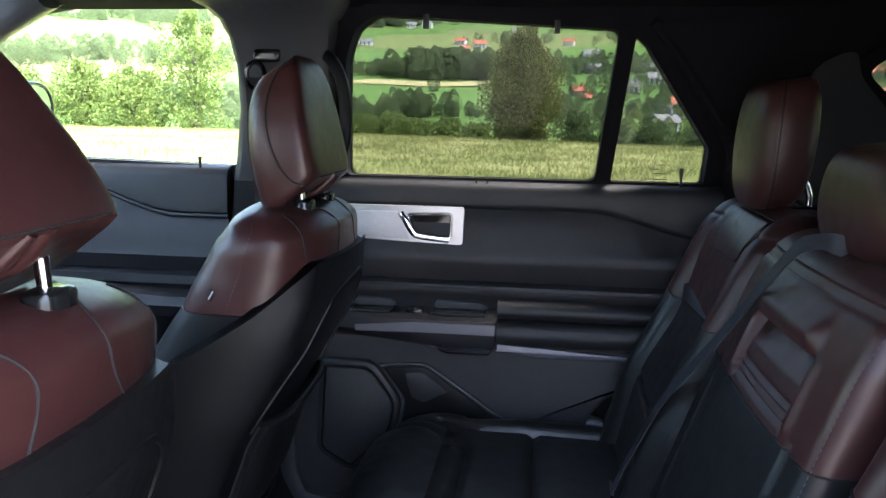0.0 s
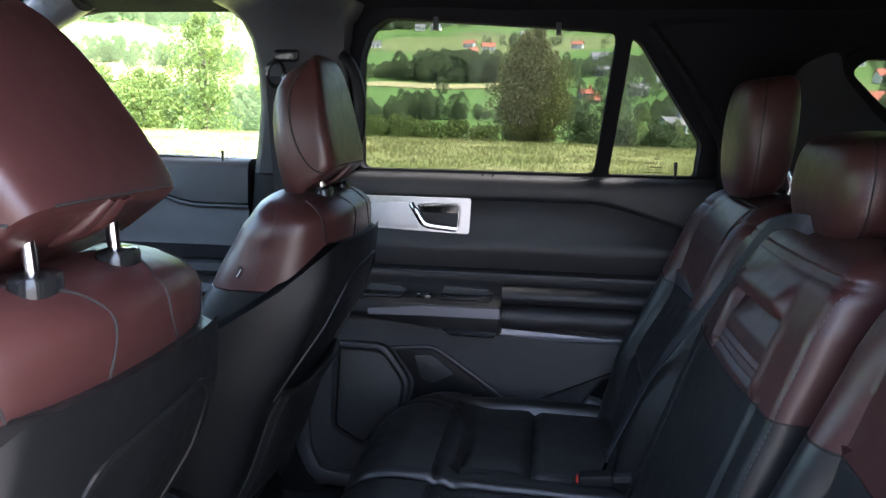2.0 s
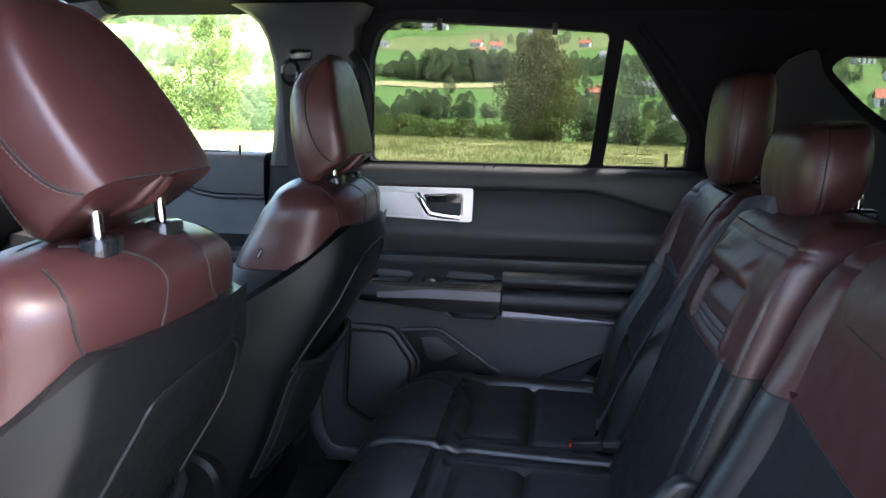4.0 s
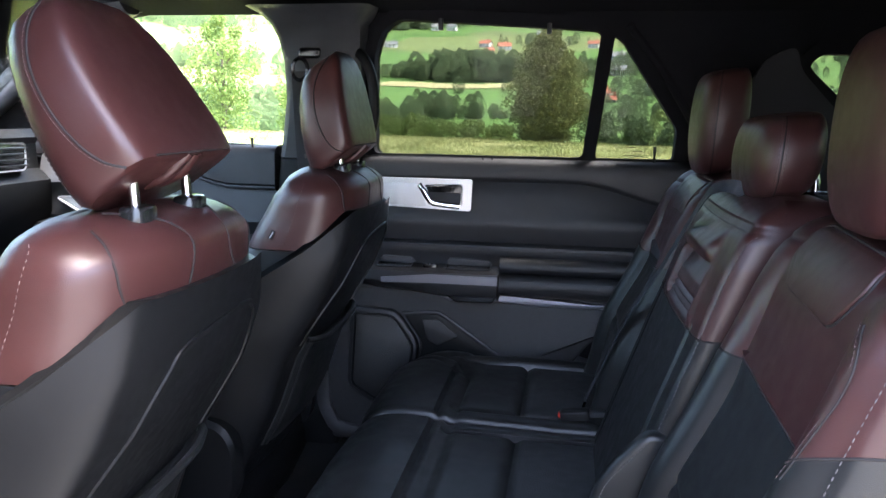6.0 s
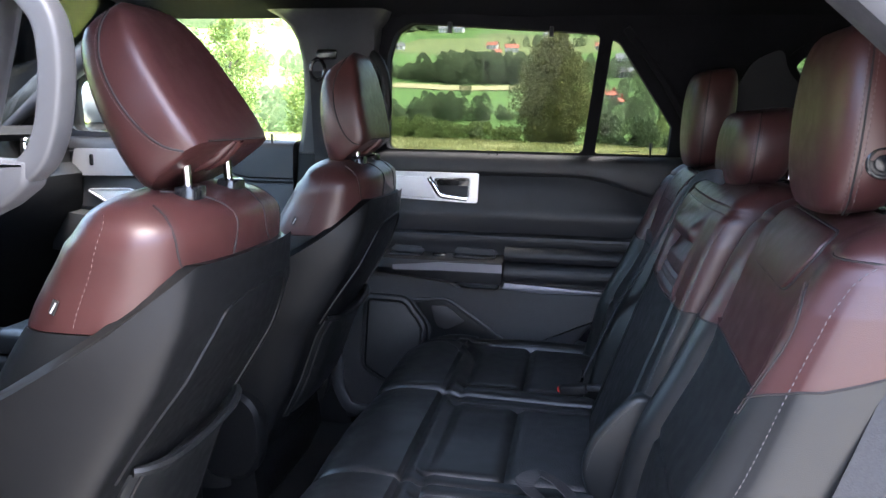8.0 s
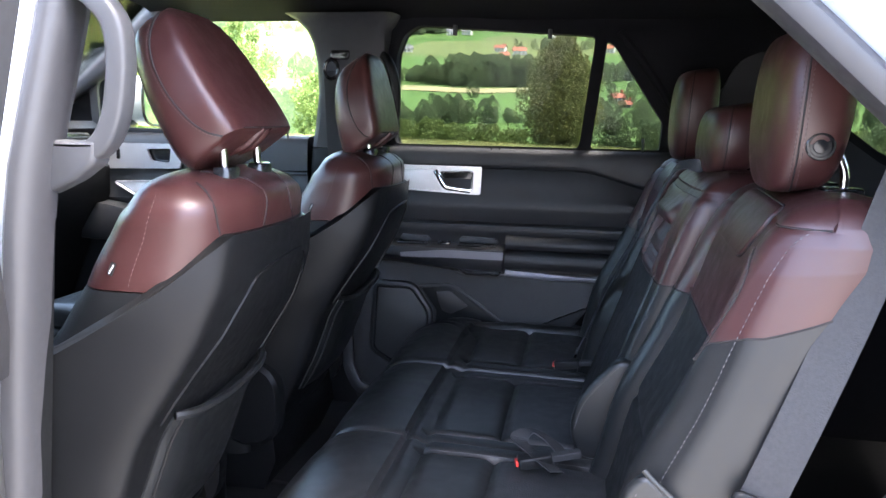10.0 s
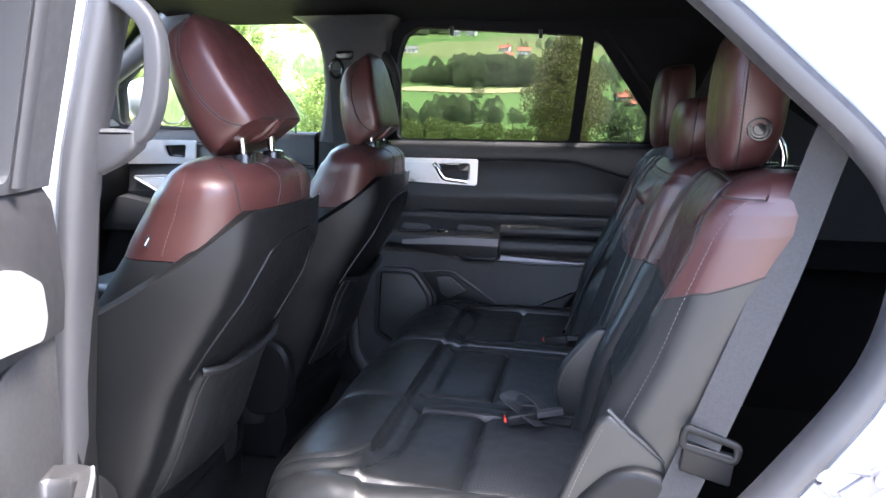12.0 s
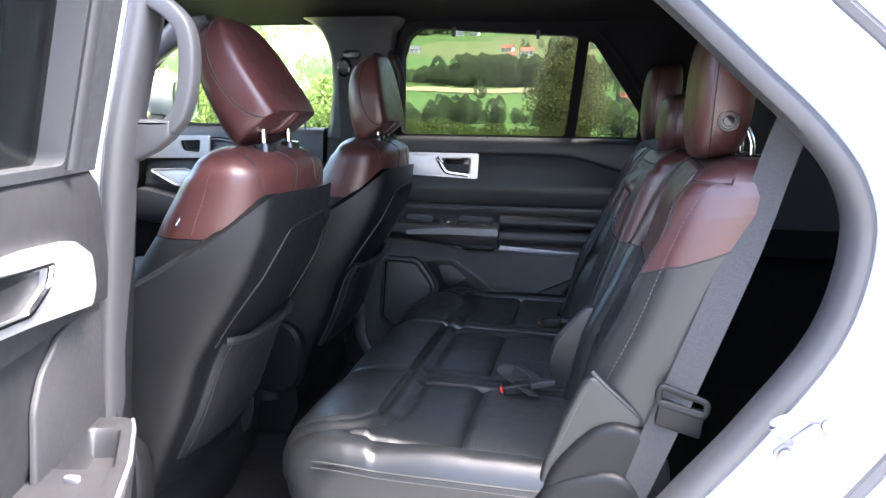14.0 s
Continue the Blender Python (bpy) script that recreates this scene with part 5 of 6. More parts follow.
def buckle(p, rz, label):
    s = thing("belt_buckle", p, label, "belt buckle", "belt buckles")
    m = Matrix.Translation(p) @ Matrix.Rotation(rz, 4, "Z") @ Matrix.Rotation(radians(-8), 4, "Y")
    for n, args, mt in (("stalk", (0.02, 0.08, -0.010, 0.010, -0.006, 0.006, 0.003), WEB), ("body", (-0.04, 0.025, -0.016, 0.016, -0.010, 0.010, 0.005), SHELL), ("release", (-0.0445, -0.038, -0.009, 0.009, -0.005, 0.005, 0.002), RED)):
        bm = box(*args)
        bm.transform(m)
        part(n, bm, mt, s)
    return s


buckle((0.015, -0.365, 0.768), radians(15), "black belt buckle with a red release beside the near seat")
buckle((0.060, 0.205, 0.775), radians(-5), "black belt buckle with a red release beside the far seat")
b4 = belt("seat_belt", [(0.05, -0.40, 0.762), (0.01, -0.36, 0.772), (-0.025, -0.325, 0.785), (-0.005, -0.300, 0.795), (0.03, -0.31, 0.785), (0.06, -0.335, 0.768)], 0.036, WEB, "black buckle strap lying folded on the cushion", (0.2, 0.2, 1))
mat_ = tagged(part("floor_mat", pad(fillet([(-0.98, -0.74), (-0.50, -0.74), (-0.50, -0.20), (-0.92, -0.20)], 0.05), lambda u, v, h: (u, v, 0.401 + h), 0.010, 0.004), CARPET), "black floor mat with bound edge", "floor mat")
tagged(part("floor_mat", pad(fillet([(-0.98, 0.12), (-0.50, 0.12), (-0.50, 0.70), (-0.92, 0.70)], 0.05), lambda u, v, h: (u, v, 0.401 + h), 0.010, 0.004), CARPET), "black floor mat with bound edge", "floor mat")

# ---- land outside ----
def smoothstep(a, b, x):
    t = max(0.0, min(1.0, (x - a) / (b - a)))
    return t * t * (3 - 2 * t)


RISE = ((0, 0.0), (38, -0.3), (58, -0.55), (72, -1.6), (100, -4.0), (150, -4.5), (200, -0.5), (260, 4.5), (340, 14.0), (420, 24.0), (600, 50.0), (750, 78.0), (1000, 128.0), (2000, 340.0), (4300, 760.0))


def land(x, y):
    """Height of the ground: a meadow round the car, a valley beyond it, and the hills across."""
    r = math.hypot(x, y)
    z = sum(float(np.interp(r * k, *zip(*RISE))) for k in (0.95, 1.0, 1.05)) / 3
    z -= 0.021 * x * smoothstep(3, 40, r) * (1 - smoothstep(62, 130, r))
    z += 3.0 * noise.noise((x / 120, y / 120, 0.3)) * smoothstep(120, 400, r) + 50 * noise.noise((x / 900, y / 900, 1.7)) * smoothstep(700, 1800, r)
    z += 0.08 * noise.noise((x / 3, y / 3, 5.0)) * smoothstep(4, 12, r) * (1 - smoothstep(60, 120, r))
    return z


def ground_material():
    m = bpy.data.materials.new("meadow and fields")
    m.use_nodes = True
    nt = m.node_tree
    b = nt.nodes["Principled BSDF"]
    b.inputs["Roughness"].default_value, b.inputs["Specular IOR Level"].default_value = 1.0, 0.1
    geo = nt.nodes.new("ShaderNodeNewGeometry")
    dist = nt.nodes.new("ShaderNodeVectorMath")
    dist.operation = "LENGTH"
    nt.links.new(geo.outputs["Position"], dist.inputs[0])

    def ramp(src, stops):
        r = nt.nodes.new("ShaderNodeValToRGB")
        while len(r.color_ramp.elements) < len(stops):
            r.color_ramp.elements.new(0.5)
        for e, (p, c) in zip(r.color_ramp.elements, stops):
            e.position, e.color = p, (*c, 1)
        nt.links.new(src, r.inputs[0])
        return r.outputs[0]

    def tex(kind, scale, detail=5):
        n = nt.nodes.new(kind)
        n.inputs["Scale"].default_value = scale
        if kind.endswith("Noise"):
            n.inputs["Detail"].default_value = detail
        nt.links.new(geo.outputs["Position"], n.inputs["Vector"])
        return n
    near_n = tex("ShaderNodeTexNoise", 0.30, 10)
    meadow = ramp(near_n.outputs["Fac"], [(0.30, (0.12, 0.155, 0.045)), (0.48, (0.19, 0.21, 0.07)), (0.60, (0.27, 0.26, 0.11)), (0.75, (0.33, 0.30, 0.15))])
    cells = tex("ShaderNodeTexVoronoi", 1.0)
    squash = nt.nodes.new("ShaderNodeMapping")
    squash.inputs["Scale"].default_value, squash.inputs["Rotation"].default_value = (0.006, 0.011, 0.0), (0, 0, 0.25)
    nt.links.new(geo.outputs["Position"], squash.inputs["Vector"])
    nt.links.new(squash.outputs[0], cells.inputs["Vector"])
    fields = ramp(cells.outputs["Color"], [(0.0, (0.070, 0.135, 0.038)), (0.35, (0.092, 0.165, 0.044)), (0.6, (0.112, 0.180, 0.054)), (0.8, (0.20, 0.19, 0.09)), (0.92, (0.072, 0.118, 0.042))])
    fine = tex("ShaderNodeTexNoise", 0.06, 6)
    mod = nt.nodes.new("ShaderNodeMix")
    mod.data_type, mod.blend_type = "RGBA", "MULTIPLY"
    mod.inputs[0].default_value = 0.6
    nt.links.new(fields, mod.inputs[6])
    nt.links.new(ramp(fine.outputs["Fac"], [(0.3, (0.7, 0.75, 0.7)), (0.7, (1, 1, 1))]), mod.inputs[7])
    mr = nt.nodes.new("ShaderNodeMapRange")
    mr.inputs[1].default_value, mr.inputs[2].default_value = 48, 75
    nt.links.new(dist.outputs["Value"], mr.inputs[0])
    mix = nt.nodes.new("ShaderNodeMix")
    mix.data_type = "RGBA"
    nt.links.new(mr.outputs[0], mix.inputs[0])
    nt.links.new(meadow, mix.inputs[6])
    nt.links.new(mod.outputs[2], mix.inputs[7])
    # unseen grey stones on the open-door side, added so that the bounced light is neutral
    sep = nt.nodes.new("ShaderNodeSeparateXYZ")
    nt.links.new(geo.outputs["Position"], sep.inputs[0])
    edge = nt.nodes.new("ShaderNodeMath")
    edge.operation = "MULTIPLY_ADD"
    edge.inputs[1].default_value = 3.0
    nt.links.new(near_n.outputs["Fac"], edge.inputs[0])
    nt.links.new(sep.outputs["Y"], edge.inputs[2])
    side = nt.nodes.new("ShaderNodeMapRange")
    side.inputs[1].default_value, side.inputs[2].default_value = 3.4, 3.0
    nt.links.new(edge.outputs[0], side.inputs[0])
    stones = tex("ShaderNodeTexVoronoi", 28.0)
    bounce_gravel = ramp(stones.outputs["Distance"], [(0.0, (0.30, 0.295, 0.28)), (0.5, (0.22, 0.215, 0.205)), (0.9, (0.12, 0.12, 0.11))])
    last = nt.nodes.new("ShaderNodeMix")
    last.data_type = "RGBA"
    nt.links.new(side.outputs[0], last.inputs[0])
    nt.links.new(mix.outputs[2], last.inputs[6])
    nt.links.new(bounce_gravel, last.inputs[7])
    nt.links.new(last.outputs[2], b.inputs["Base Color"])
    return m


bm = bmesh.new()
rad = [0.0] + [1.5 * 1.085 ** i for i in range(97)]
seg = 144
prev = None
for r in rad:
    if r == 0:
        row = [bm.verts.new((0, 0, land(0, 0)))]
    else:
        row = [bm.verts.new((r * math.cos(2 * math.pi * k / seg), r * math.sin(2 * math.pi * k / seg), land(r * math.cos(2 * math.pi * k / seg), r * math.sin(2 * math.pi * k / seg)))) for k in range(seg)]
    if prev and len(prev) == 1:
        for k in range(seg):
            bm.faces.new((prev[0], row[k], row[(k + 1) % seg]))
    elif prev:
        for k in range(seg):
            bm.faces.new((prev[k], row[k], row[(k + 1) % seg], prev[(k + 1) % seg]))
    prev = row
tagged(part("ground", bm, ground_material()), "dry summer meadow falling to a valley of green fields", "ground", kind="structure")


def foliage(name, c1, c2, patches=0.0):
    m = bpy.data.materials.new(name)
    m.use_nodes = True
    nt = m.node_tree
    b = nt.nodes["Principled BSDF"]
    b.inputs["Roughness"].default_value, b.inputs["Specular IOR Level"].default_value = 0.8, 0.2
    g = nt.nodes.new("ShaderNodeNewGeometry")
    mix = nt.nodes.new("ShaderNodeMix")
    mix.data_type = "RGBA"
    mix.inputs[6].default_value, mix.inputs[7].default_value = (*c1, 1), (*c2, 1)
    if patches:
        n = nt.nodes.new("ShaderNodeTexNoise")
        n.inputs["Scale"].default_value, n.inputs["Detail"].default_value = patches, 5
        nt.links.new(g.outputs["Position"], n.inputs["Vector"])
        spread = nt.nodes.new("ShaderNodeMapRange")
        spread.inputs[1].default_value, spread.inputs[2].default_value = 0.35, 0.65
        nt.links.new(n.outputs["Fac"], spread.inputs[0])
        half_ = nt.nodes.new("ShaderNodeMath")
        half_.operation = "MULTIPLY_ADD"
        half_.inputs[1].default_value = 0.45
        nt.links.new(g.outputs["Random Per Island"], half_.inputs[0])
        low_ = nt.nodes.new("ShaderNodeMath")
        low_.operation = "MULTIPLY"
        low_.inputs[1].default_value = 0.55
        nt.links.new(spread.outputs[0], low_.inputs[0])
        nt.links.new(low_.outputs[0], half_.inputs[2])
        nt.links.new(half_.outputs[0], mix.inputs[0])
    else:
        nt.links.new(g.outputs["Random Per Island"], mix.inputs[0])
    nt.links.new(mix.outputs[2], b.inputs["Base Color"])
    tr = nt.nodes.new("ShaderNodeBsdfTranslucent")
    nt.links.new(mix.outputs[2], tr.inputs["Color"])
    ms = nt.nodes.new("ShaderNodeMixShader")
    ms.inputs[0].default_value = 0.4
    nt.links.new(b.outputs[0], ms.inputs[1])
    nt.links.new(tr.outputs[0], ms.inputs[2])
    nt.links.new(ms.outputs[0], nt.nodes["Material Output"].inputs["Surface"])
    return m


LEAF = foliage("olive leaves", (0.115, 0.145, 0.048), (0.25, 0.235, 0.09))
BUSHL = foliage("bush leaves", (0.095, 0.15, 0.042), (0.22, 0.27, 0.088))
WOODL = foliage("dark wood leaves", (0.060, 0.100, 0.048), (0.150, 0.195, 0.088))
GRASS = foliage("dry grass", (0.135, 0.175, 0.05), (0.37, 0.33, 0.15), 0.22)
BARK = mat("bark", (0.10, 0.08, 0.06), 0.9, vary=0.3, scale=8)
WALLW = mat("white render", (0.75, 0.73, 0.68), 0.9, vary=0.06, scale=0.8)
ROOFR = mat("red roof tiles", (0.42, 0.12, 0.07), 0.8, vary=0.2, scale=1.5)
ROOFG = mat("grey roof tiles", (0.16, 0.16, 0.17), 0.8, vary=0.2, scale=1.5)
DARKG = mat("dark window panes", (0.03, 0.035, 0.04), 0.2)
rng = random.Random(5)


def leaf_mesh(points, size, rnd, faces=3):
    """Small bent leaf clumps at points, as one mesh."""
    vs, fs = [], []
    for p in points:
        for _ in range(faces):
            a = V((rnd.gauss(0, 1), rnd.gauss(0, 1), rnd.gauss(0, 0.7))).normalized()
            b = a.orthogonal().normalized()
            b = (Matrix.Rotation(rnd.uniform(0, 6.28), 3, a) @ b)
            c = V(p) + V((rnd.gauss(0, 1), rnd.gauss(0, 1), rnd.gauss(0, 1))) * size * 0.5
            s = size * rnd.uniform(0.6, 1.2)
            n = len(vs)
            d = a.cross(b)
            vs += [tuple(c - b * s), tuple(c - d * s * 0.55), tuple(c + b * s), tuple(c + d * s * 0.55)]
            fs.append((n, n + 1, n + 2, n + 3))
    me = bpy.data.meshes.new("leaves")
    me.from_pydata(vs, [], fs)
    return me


def crown_points(n, height, radius, low, rnd, shape=1.0, lobes=9):
    """Points on the outside of an uneven crown made of lobes."""
    L = []
    for i in range(lobes):
        t = (i + 0.5) / lobes
        z = low + (height - low) * t
        rr = radius * (math.sin(math.pi * min(1, (t * 0.80 + 0.16))) ** 0.7) * shape
        a = i * 2.4
        off = rnd.uniform(0.30, 0.72)
        L.append((V((rr * off * math.cos(a), rr * off * math.sin(a), z + rnd.gauss(0, 0.02) * height)), rr * rnd.uniform(0.30, 0.62)))
    pts = []
    while len(pts) < n:
        c, r = L[rnd.randrange(lobes)]
        d = V((rnd.gauss(0, 1), rnd.gauss(0, 1), rnd.gauss(0, 1))).normalized()
        pts.append(tuple(c + d * r * rnd.uniform(0.55, 1.05)))
    return pts


def tree(name, x, y, height, radius, leafmat, n, size, label, seed=1, low=0.12, lobes=14):
    rnd = random.Random(seed)
    z0 = land(x, y) - 0.05
    s = thing(name, (x, y, z0), label, "tree" if name == "tree" else "bush")
    limbs = bmesh.new()
    sweep([(x, y, z0), (x + 0.02 * height, y, z0 + 0.35 * height), (x, y, z0 + 0.85 * height)], circle(0.030 * height, 8), (0, 1, 0), bm=limbs, scales=[1, 0.6, 0.15])
    for i in range(9):
        a, t = i * 2.4, 0.18 + 0.07 * i
        p = V((x, y, z0 + t * height))
        q = p + V((math.cos(a), math.sin(a), 0.9)) * radius * 0.6
        sweep([p, (p + q) / 2 + V((0, 0, 0.02 * height)), q], circle(0.010 * height, 6), (0, 1, 0.1), bm=limbs, scales=[1, 0.7, 0.2])
    part("trunk", limbs, BARK, s)
    pts = crown_points(n, height, radius, low * height, rnd, 1.0, lobes)
    me = leaf_mesh([(x + p[0], y + p[1], z0 + p[2]) for p in pts], size, rnd)
    me.materials.append(leafmat)
    c = new("crown", me)
    c.parent = s
    c.matrix_parent_inverse = Matrix.Translation(-s.location)
    return s


tree("tree", -1.9, 58.0, 8.0, 2.9, LEAF, 15000, 0.11, "broad olive green tree standing alone at the meadow edge", 3, 0.03, 44)
for i, (x, y, h, r) in enumerate(((-27, 56, 8.6, 3.4), (-21.5, 59, 5.0, 2.6), (-31, 54, 4.4, 2.8), (-35.5, 55, 5.0, 3.0), (-40, 54, 4.4, 3.0), (-45, 52, 5.0, 3.2), (-50, 50, 5.6, 3.4), (-57, 48, 6.0, 3.6), (-66, 44, 6.4, 3.8))):
    tree("tree" if h > 6 else "bush", x, y, h, r, BUSHL, 4200, 0.12, "bright green tree at the meadow edge" if h > 6 else "bright green bush at the meadow edge", 20 + i, 0.0, 24)
for i, (x, y, h, r) in enumerate(((-18, 62, 2.0, 2.0), (-15.5, 62.5, 1.7, 2.0), (-13, 63, 1.9, 2.0), (-10.8, 63.5, 1.5, 2.0), (-8.4, 64, 1.6, 2.0), (-6, 64.5, 1.3, 2.0), (2.2, 62, 2.6, 1.8), (5.0, 63, 2.4, 2.0), (8.2, 62, 2.0, 2.2), (12, 61, 1.9, 2.4), (16, 60, 2.2, 2.8), (21, 58, 2.4, 3.0))):
    tree("bush", x, y, h, r, WOODL if i > 5 else BUSHL, 1500, 0.12, "leafy green bush at the meadow edge", 40 + i, 0.0, 10)


def wood(name, spots, label, leafmat, size):
    """Many far trees, each a ragged clump, as one mass."""
    rnd = random.Random(len(spots))
    vs, fs = [], []
    for x, y, h, r, conifer in spots:
        z0 = land(x, y)
        k = 620 if y < 300 else 340 if y < 500 else 130
        for i in range(k):
            t = rnd.random() ** (1.3 if conifer else 0.9)
            rr = r * ((1 - t) if conifer else math.sin(math.pi * (0.16 + 0.81 * t)) ** 0.75) * rnd.uniform(0.55, 1.1)
            a = rnd.uniform(0, 6.28)
            c = V((x + rr * math.cos(a) * 0.8, y + rr * math.sin(a) * 0.8, z0 + h * (0.04 + 0.92 * t)))
            s = r * rnd.uniform(0.10, 0.20) * (90 / k) ** 0.36
            n = len(vs)
            for d in ((1, 0, -0.3), (-0.5, 0.87, -0.2), (-0.5, -0.87, -0.3), (0, 0, 1.1)):
                vs.append(tuple(c + V(d) * s * rnd.uniform(0.7, 1.2)))
            fs += [(n, n + 1, n + 3), (n + 1, n + 2, n + 3), (n + 2, n, n + 3), (n, n + 2, n + 1)]
    me = bpy.data.meshes.new(name)
    me.from_pydata(vs, [], fs)
    me.materials.append(leafmat)
    return tagged(new(name, me), label, "woods", kind="stuff")


def belt_of(x0, y0, x1, y1, n, depth, h, conifer, rnd):
    out = []
    for i in range(n):
        t, k_ = rnd.random(), rnd.uniform(0.45, 1.15)
        out.append((x0 + (x1 - x0) * t + rnd.gauss(0, depth), y0 + (y1 - y0) * t + rnd.gauss(0, depth), *((k_ * h, h * rnd.uniform(0.24, 0.4)) if conifer else (k_ * h, h * k_ * rnd.uniform(0.30, 0.46))), conifer))
    return out


wood("edge_trees", belt_of(6, 92, 34, 88, 26, 4, 3.6, 0, rng) + belt_of(9, 120, 40, 112, 16, 6, 4.6, 0, rng) + belt_of(14, 150, 70, 140, 22, 7, 6.0, 0, rng), "mid green leafy trees below the meadow", BUSHL, 1)
wood("valley_trees", belt_of(-16, 205, 0, 210, 16, 3, 4, 0, rng) + belt_of(-75, 150, -50, 160, 30, 5, 6, 0, rng) + belt_of(40, 100, 110, 80, 60, 8, 7, 0, rng) + belt_of(-41, 200, -28, 205, 22, 2.5, 7, 0, rng) + belt_of(-28, 205, -17, 208, 14, 2, 4, 0, rng) + belt_of(-55, 188, -40, 192, 22, 3, 6, 0, rng) + belt_of(-120, 180, -62, 190, 60, 6, 8, 0, rng) + belt_of(5, 215, 60, 200, 60, 8, 6, 0, rng) + belt_of(60, 200, 140, 190, 60, 8, 7, 0, rng), "dark leafy trees in the valley", WOODL, 1)
wood("slope_trees", belt_of(-70, 366, -28, 366, 50, 6, 10, 0, rng) + belt_of(-20, 420, 60, 400, 50, 8, 9, 0, rng) + belt_of(20, 260, 90, 250, 26, 12, 6, 0, rng) + belt_of(30, 350, 140, 340, 36, 18, 8, 0, rng) + belt_of(-66, 362, -30, 366, 130, 7, 13, 0, rng) + belt_of(-92, 366, -64, 368, 36, 5, 7, 0, rng) + belt_of(-30, 372, 5, 380, 40, 7, 9, 0, rng) + belt_of(0, 285, 90, 330, 60, 22, 7, 0, rng) + belt_of(10, 430, 130, 470, 110, 24, 9, 0, rng) + belt_of(-260, 330, -110, 370, 130, 14, 10, 0, rng) + belt_of(-420, 250, -200, 330, 160, 20, 11, 0, rng), "rows of dark trees between hillside fields", WOODL, 1)
wood("far_woods", belt_of(-200, 730, -142, 800, 260, 16, 22, 1, rng) + belt_of(-260, 820, -150, 960, 260, 30, 24, 1, rng) + belt_of(-60, 640, 0, 630, 30, 8, 9, 0, rng) + belt_of(-10, 790, 120, 760, 90, 14, 12, 0, rng) + belt_of(60, 640, 260, 600, 120, 26, 11, 0, rng) + belt_of(-620, 560, -330, 700, 420, 40, 18, 1, rng) + belt_of(-1300, 900, -500, 1250, 420, 90, 26, 1, rng) + belt_of(160, 420, 420, 380, 140, 30, 10, 0, rng), "dark woods on the far hillside", WOODL, 1)


def field(x0, x1, r0, r1, material, label):
    """A strip of field lying on the slope."""
    rows = [[(x0 + (x1 - x0) * i / 24 + 4 * math.sin(j * 1.3 + 0.5) * (i in (0, 24)), r0 + (r1 - r0) * j / 6 + 3 * math.sin(i * 0.4), 0) for i in range(25)] for j in range(7)]
    rows = [[(x, y, land(x, y) + 0.35) for x, y, _ in r] for r in rows]
    return tagged(part("field", loft(rows, closed=False), material), label, "field", kind="structure")


STUBBLE = mat("dry hay field", (0.34, 0.31, 0.16), 1.0, vary=0.2, scale=0.15, spec=0.1)
FRESH = mat("fresh green field", (0.092, 0.165, 0.046), 1.0, vary=0.12, scale=0.1, spec=0.1)
field(-85, -12, 318, 342, STUBBLE, "strip of dry hay field on the slope")
field(-80, -14, 235, 312, FRESH, "bright green meadow strip on the slope")
field(-140, -60, 440, 560, FRESH, "bright green meadow strip on the slope")

# tufts of dry grass on the meadow
rnd = random.Random(9)
vs, fs = [], []
for _ in range(30000):
    y = 13 + 50 * rnd.random() ** 0.8
    x = y * rnd.uniform(-1.05, 0.75)
    z = land(x, y)
    tall = 0.5 + 0.9 * max(0.0, noise.noise((x * 0.35, y * 0.35, 2.0)) + 0.35)
    for _ in range(4):
        h, a, w = rnd.uniform(0.07, 0.24) * tall, rnd.uniform(0, 6.28), rnd.uniform(0.008, 0.022)
        bx, by = x + rnd.gauss(0, 0.25), y + rnd.gauss(0, 0.25)
        dx, dy = rnd.gauss(0, 0.09), rnd.gauss(0, 0.09)
        n = len(vs)
        vs += [(bx - w * math.cos(a), by - w * math.sin(a), z - 0.03), (bx + w * math.cos(a), by + w * math.sin(a), z - 0.03), (bx + dx, by + dy, z + h)]
        fs.append((n, n + 1, n + 2))
me = bpy.data.meshes.new("grass")
me.from_pydata(vs, [], fs)
me.materials.append(GRASS)
tagged(new("grass", me), "dry and green meadow grass tufts", "grass", kind="stuff")


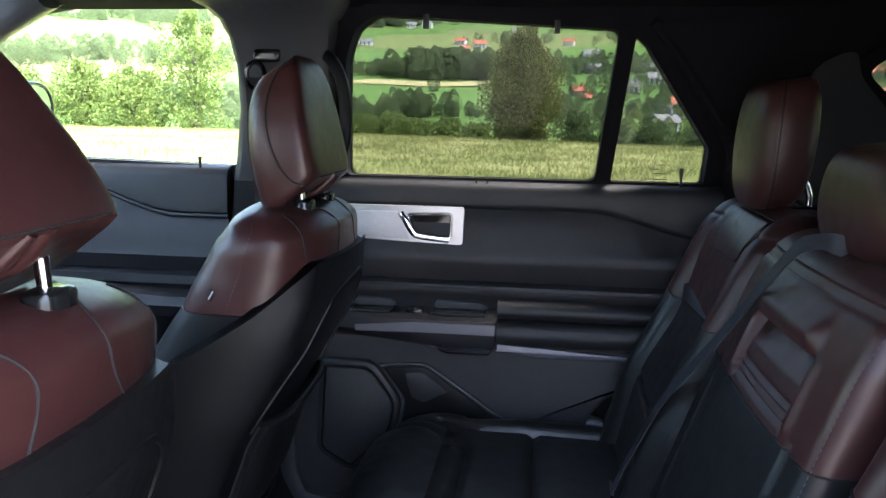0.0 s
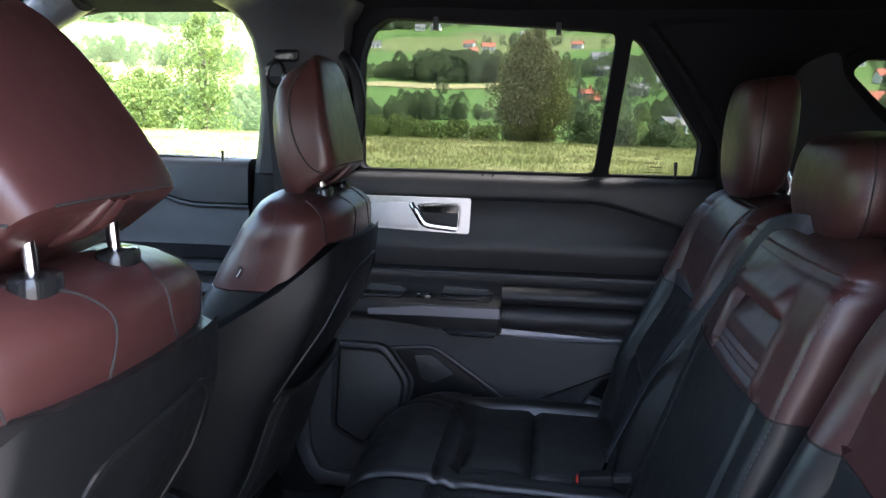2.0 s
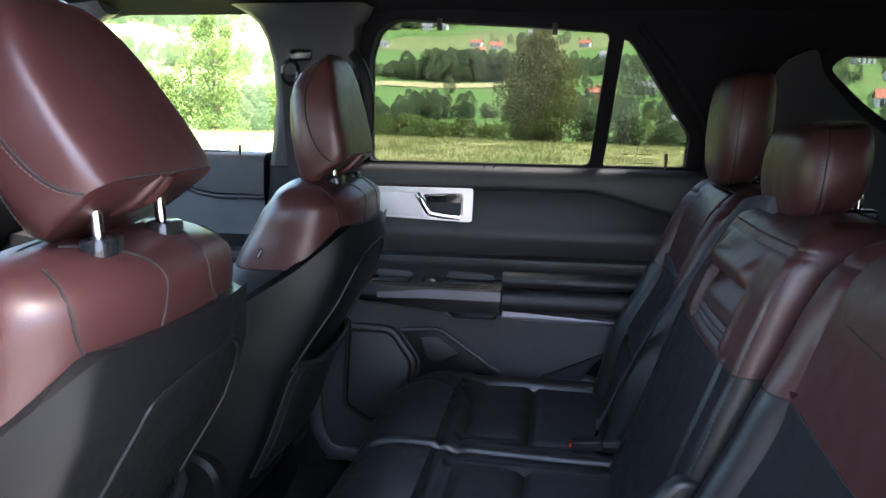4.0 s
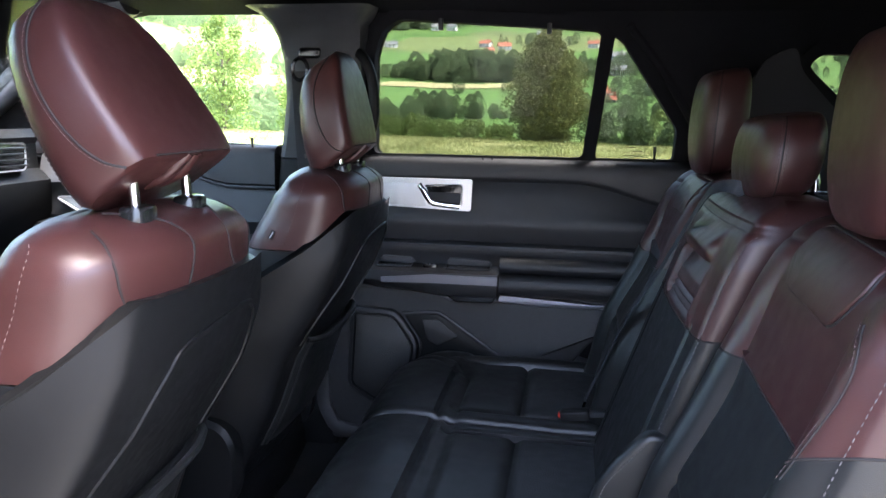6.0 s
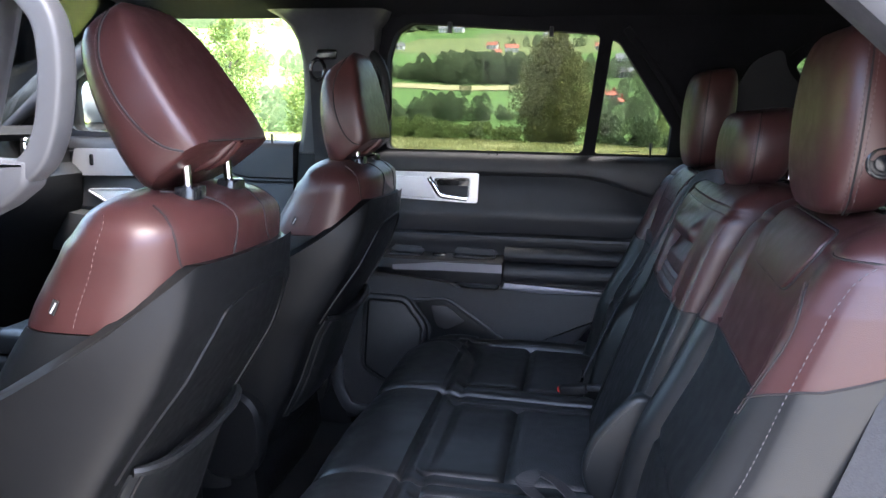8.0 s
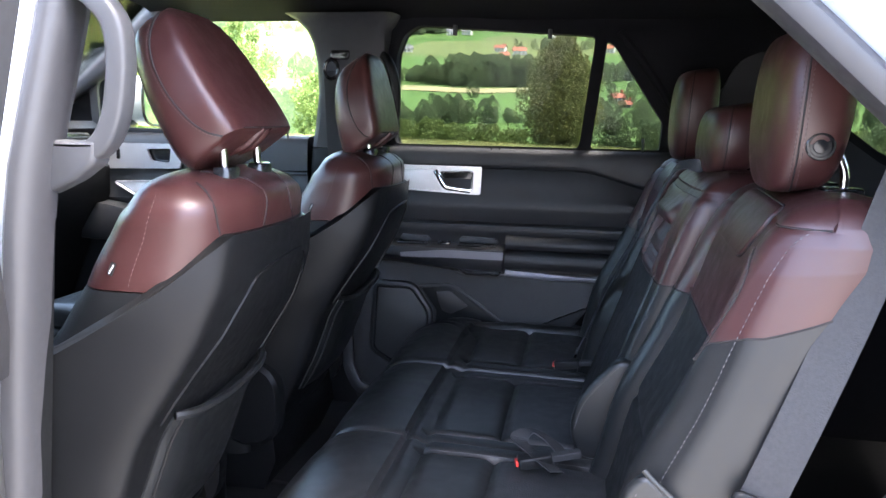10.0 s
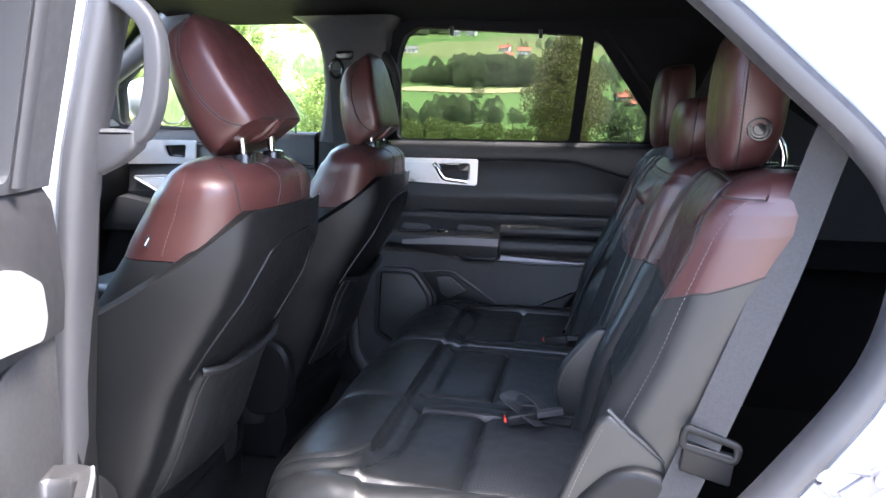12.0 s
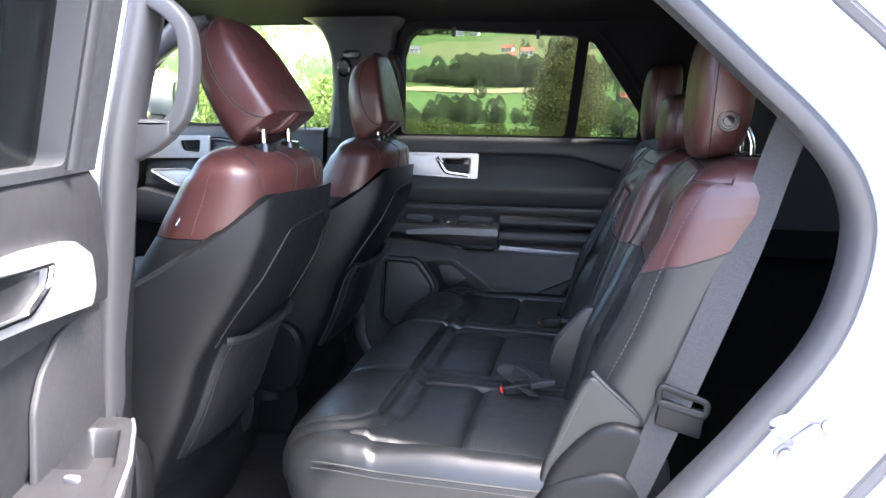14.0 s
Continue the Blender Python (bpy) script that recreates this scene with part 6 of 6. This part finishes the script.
def house(x, y, w, d, h, turn, roofmat, label):
    w, d, h = w * 0.75, d * 0.75, h * 0.75
    z0 = land(x, y) - 0.5
    s = thing("house", (x, y, z0), label, "house", "village houses")
    m = Matrix.Translation((x, y, z0)) @ Matrix.Rotation(turn, 4, "Z")
    bm = box(-w / 2, w / 2, -d / 2, d / 2, 0, h, 0.05)
    bm.transform(m)
    part("wall", bm, WALLW, s)
    e = 0.5
    bm = loft([[(q, -d / 2 - e, h - 0.3), (q, 0, h + d * 0.42), (q, d / 2 + e, h - 0.3), (q, 0, h + d * 0.42 - 0.6)] for q in (-w / 2 - e, w / 2 + e)])
    bm.transform(m)
    roof_ = part("roof", bm, roofmat, s)
    bm = loft([[(q, -d / 2 + 0.05, h - 0.1), (q, d / 2 - 0.05, h - 0.1), (q, 0, h + d * 0.38)] for q in (-w / 2, w / 2)])
    bm.transform(m)
    part("gable", bm, WALLW, s)
    bm = box(w * 0.2, w * 0.2 + 0.8, -0.4, 0.4, h + d * 0.2, h + d * 0.42 + 1.2, 0.05)
    bm.transform(m)
    part("chimney", bm, roofmat, roof_)
    for k in range(3):
        for zf in (0.30, 0.68):
            bm = box(-w * 0.32 + k * w * 0.3 - 0.5, -w * 0.32 + k * w * 0.3 + 0.5, -d / 2 - 0.06, -d / 2 + 0.02, h * zf - 0.6, h * zf + 0.6, 0.02)
            bm.transform(m)
            part("window", bm, DARKG, s)
    return s

# the village on the slope
VILLAGE = [(-53, 597, 13, 9, 5.0, 0.2, ROOFR), (-70, 620, 12, 8, 4.5, -0.3, ROOFR), (-62, 575, 8, 7, 3.5, 0.5, ROOFR), (27, 520, 15, 9, 5.0, 0.1, ROOFG), (10.6, 290, 6.5, 5, 3.2, 0.4, ROOFR), (13, 275, 5, 4, 2.2, -0.2, ROOFR), (33, 214, 9, 6, 2.8, -0.3, ROOFG),
           (51, 412, 9, 7, 4.0, 0.0, ROOFG), (26, 178, 7, 5, 3.6, 0.5, ROOFG), (38, 232, 8, 6, 4.2, -0.4, ROOFR), (30, 300, 9, 6, 4.2, 0.3, ROOFG), (44, 330, 9, 7, 4.4, -0.1, ROOFG), (22, 410, 10, 7, 4.6, 0.2, ROOFG), (66, 460, 10, 7, 4.6, 0.5, ROOFG), (-16, 560, 11, 8, 4.8, 0.2, ROOFG), (14, 610, 11, 8, 4.8, -0.3, ROOFR), (-130, 735, 12, 9, 5, 0.2, ROOFG), (-116, 742, 12, 9, 5, -0.2, ROOFG), (-140, 590, 14, 8, 4, 0.1, ROOFG), (-114, 822, 16, 10, 5, 0.3, ROOFR), (8, 860, 14, 9, 6, 0.0, ROOFG), (-30, 700, 11, 8, 5, 0.4, ROOFG),
           (-410, 640, 16, 10, 6, 0.2, ROOFR), (-330, 560, 13, 9, 5, -0.3, ROOFG), (150, 430, 13, 9, 5, 0.3, ROOFR), (96, 250, 10, 8, 4.5, -0.2, ROOFR), (112, 262, 9, 7, 4.0, 0.4, ROOFG), (60, 330, 9, 7, 4.5, 0.2, ROOFR), (78, 520, 11, 8, 4.5, -0.2, ROOFG), (128, 330, 10, 8, 4.5, 0.1, ROOFR)]
for hx_, hy_, w_, d_, h_, a_, rm_ in VILLAGE:
    house(hx_, hy_, w_, d_, h_, a_, rm_, "white village house with red tiled roof" if rm_ is ROOFR else "white village house with grey roof")
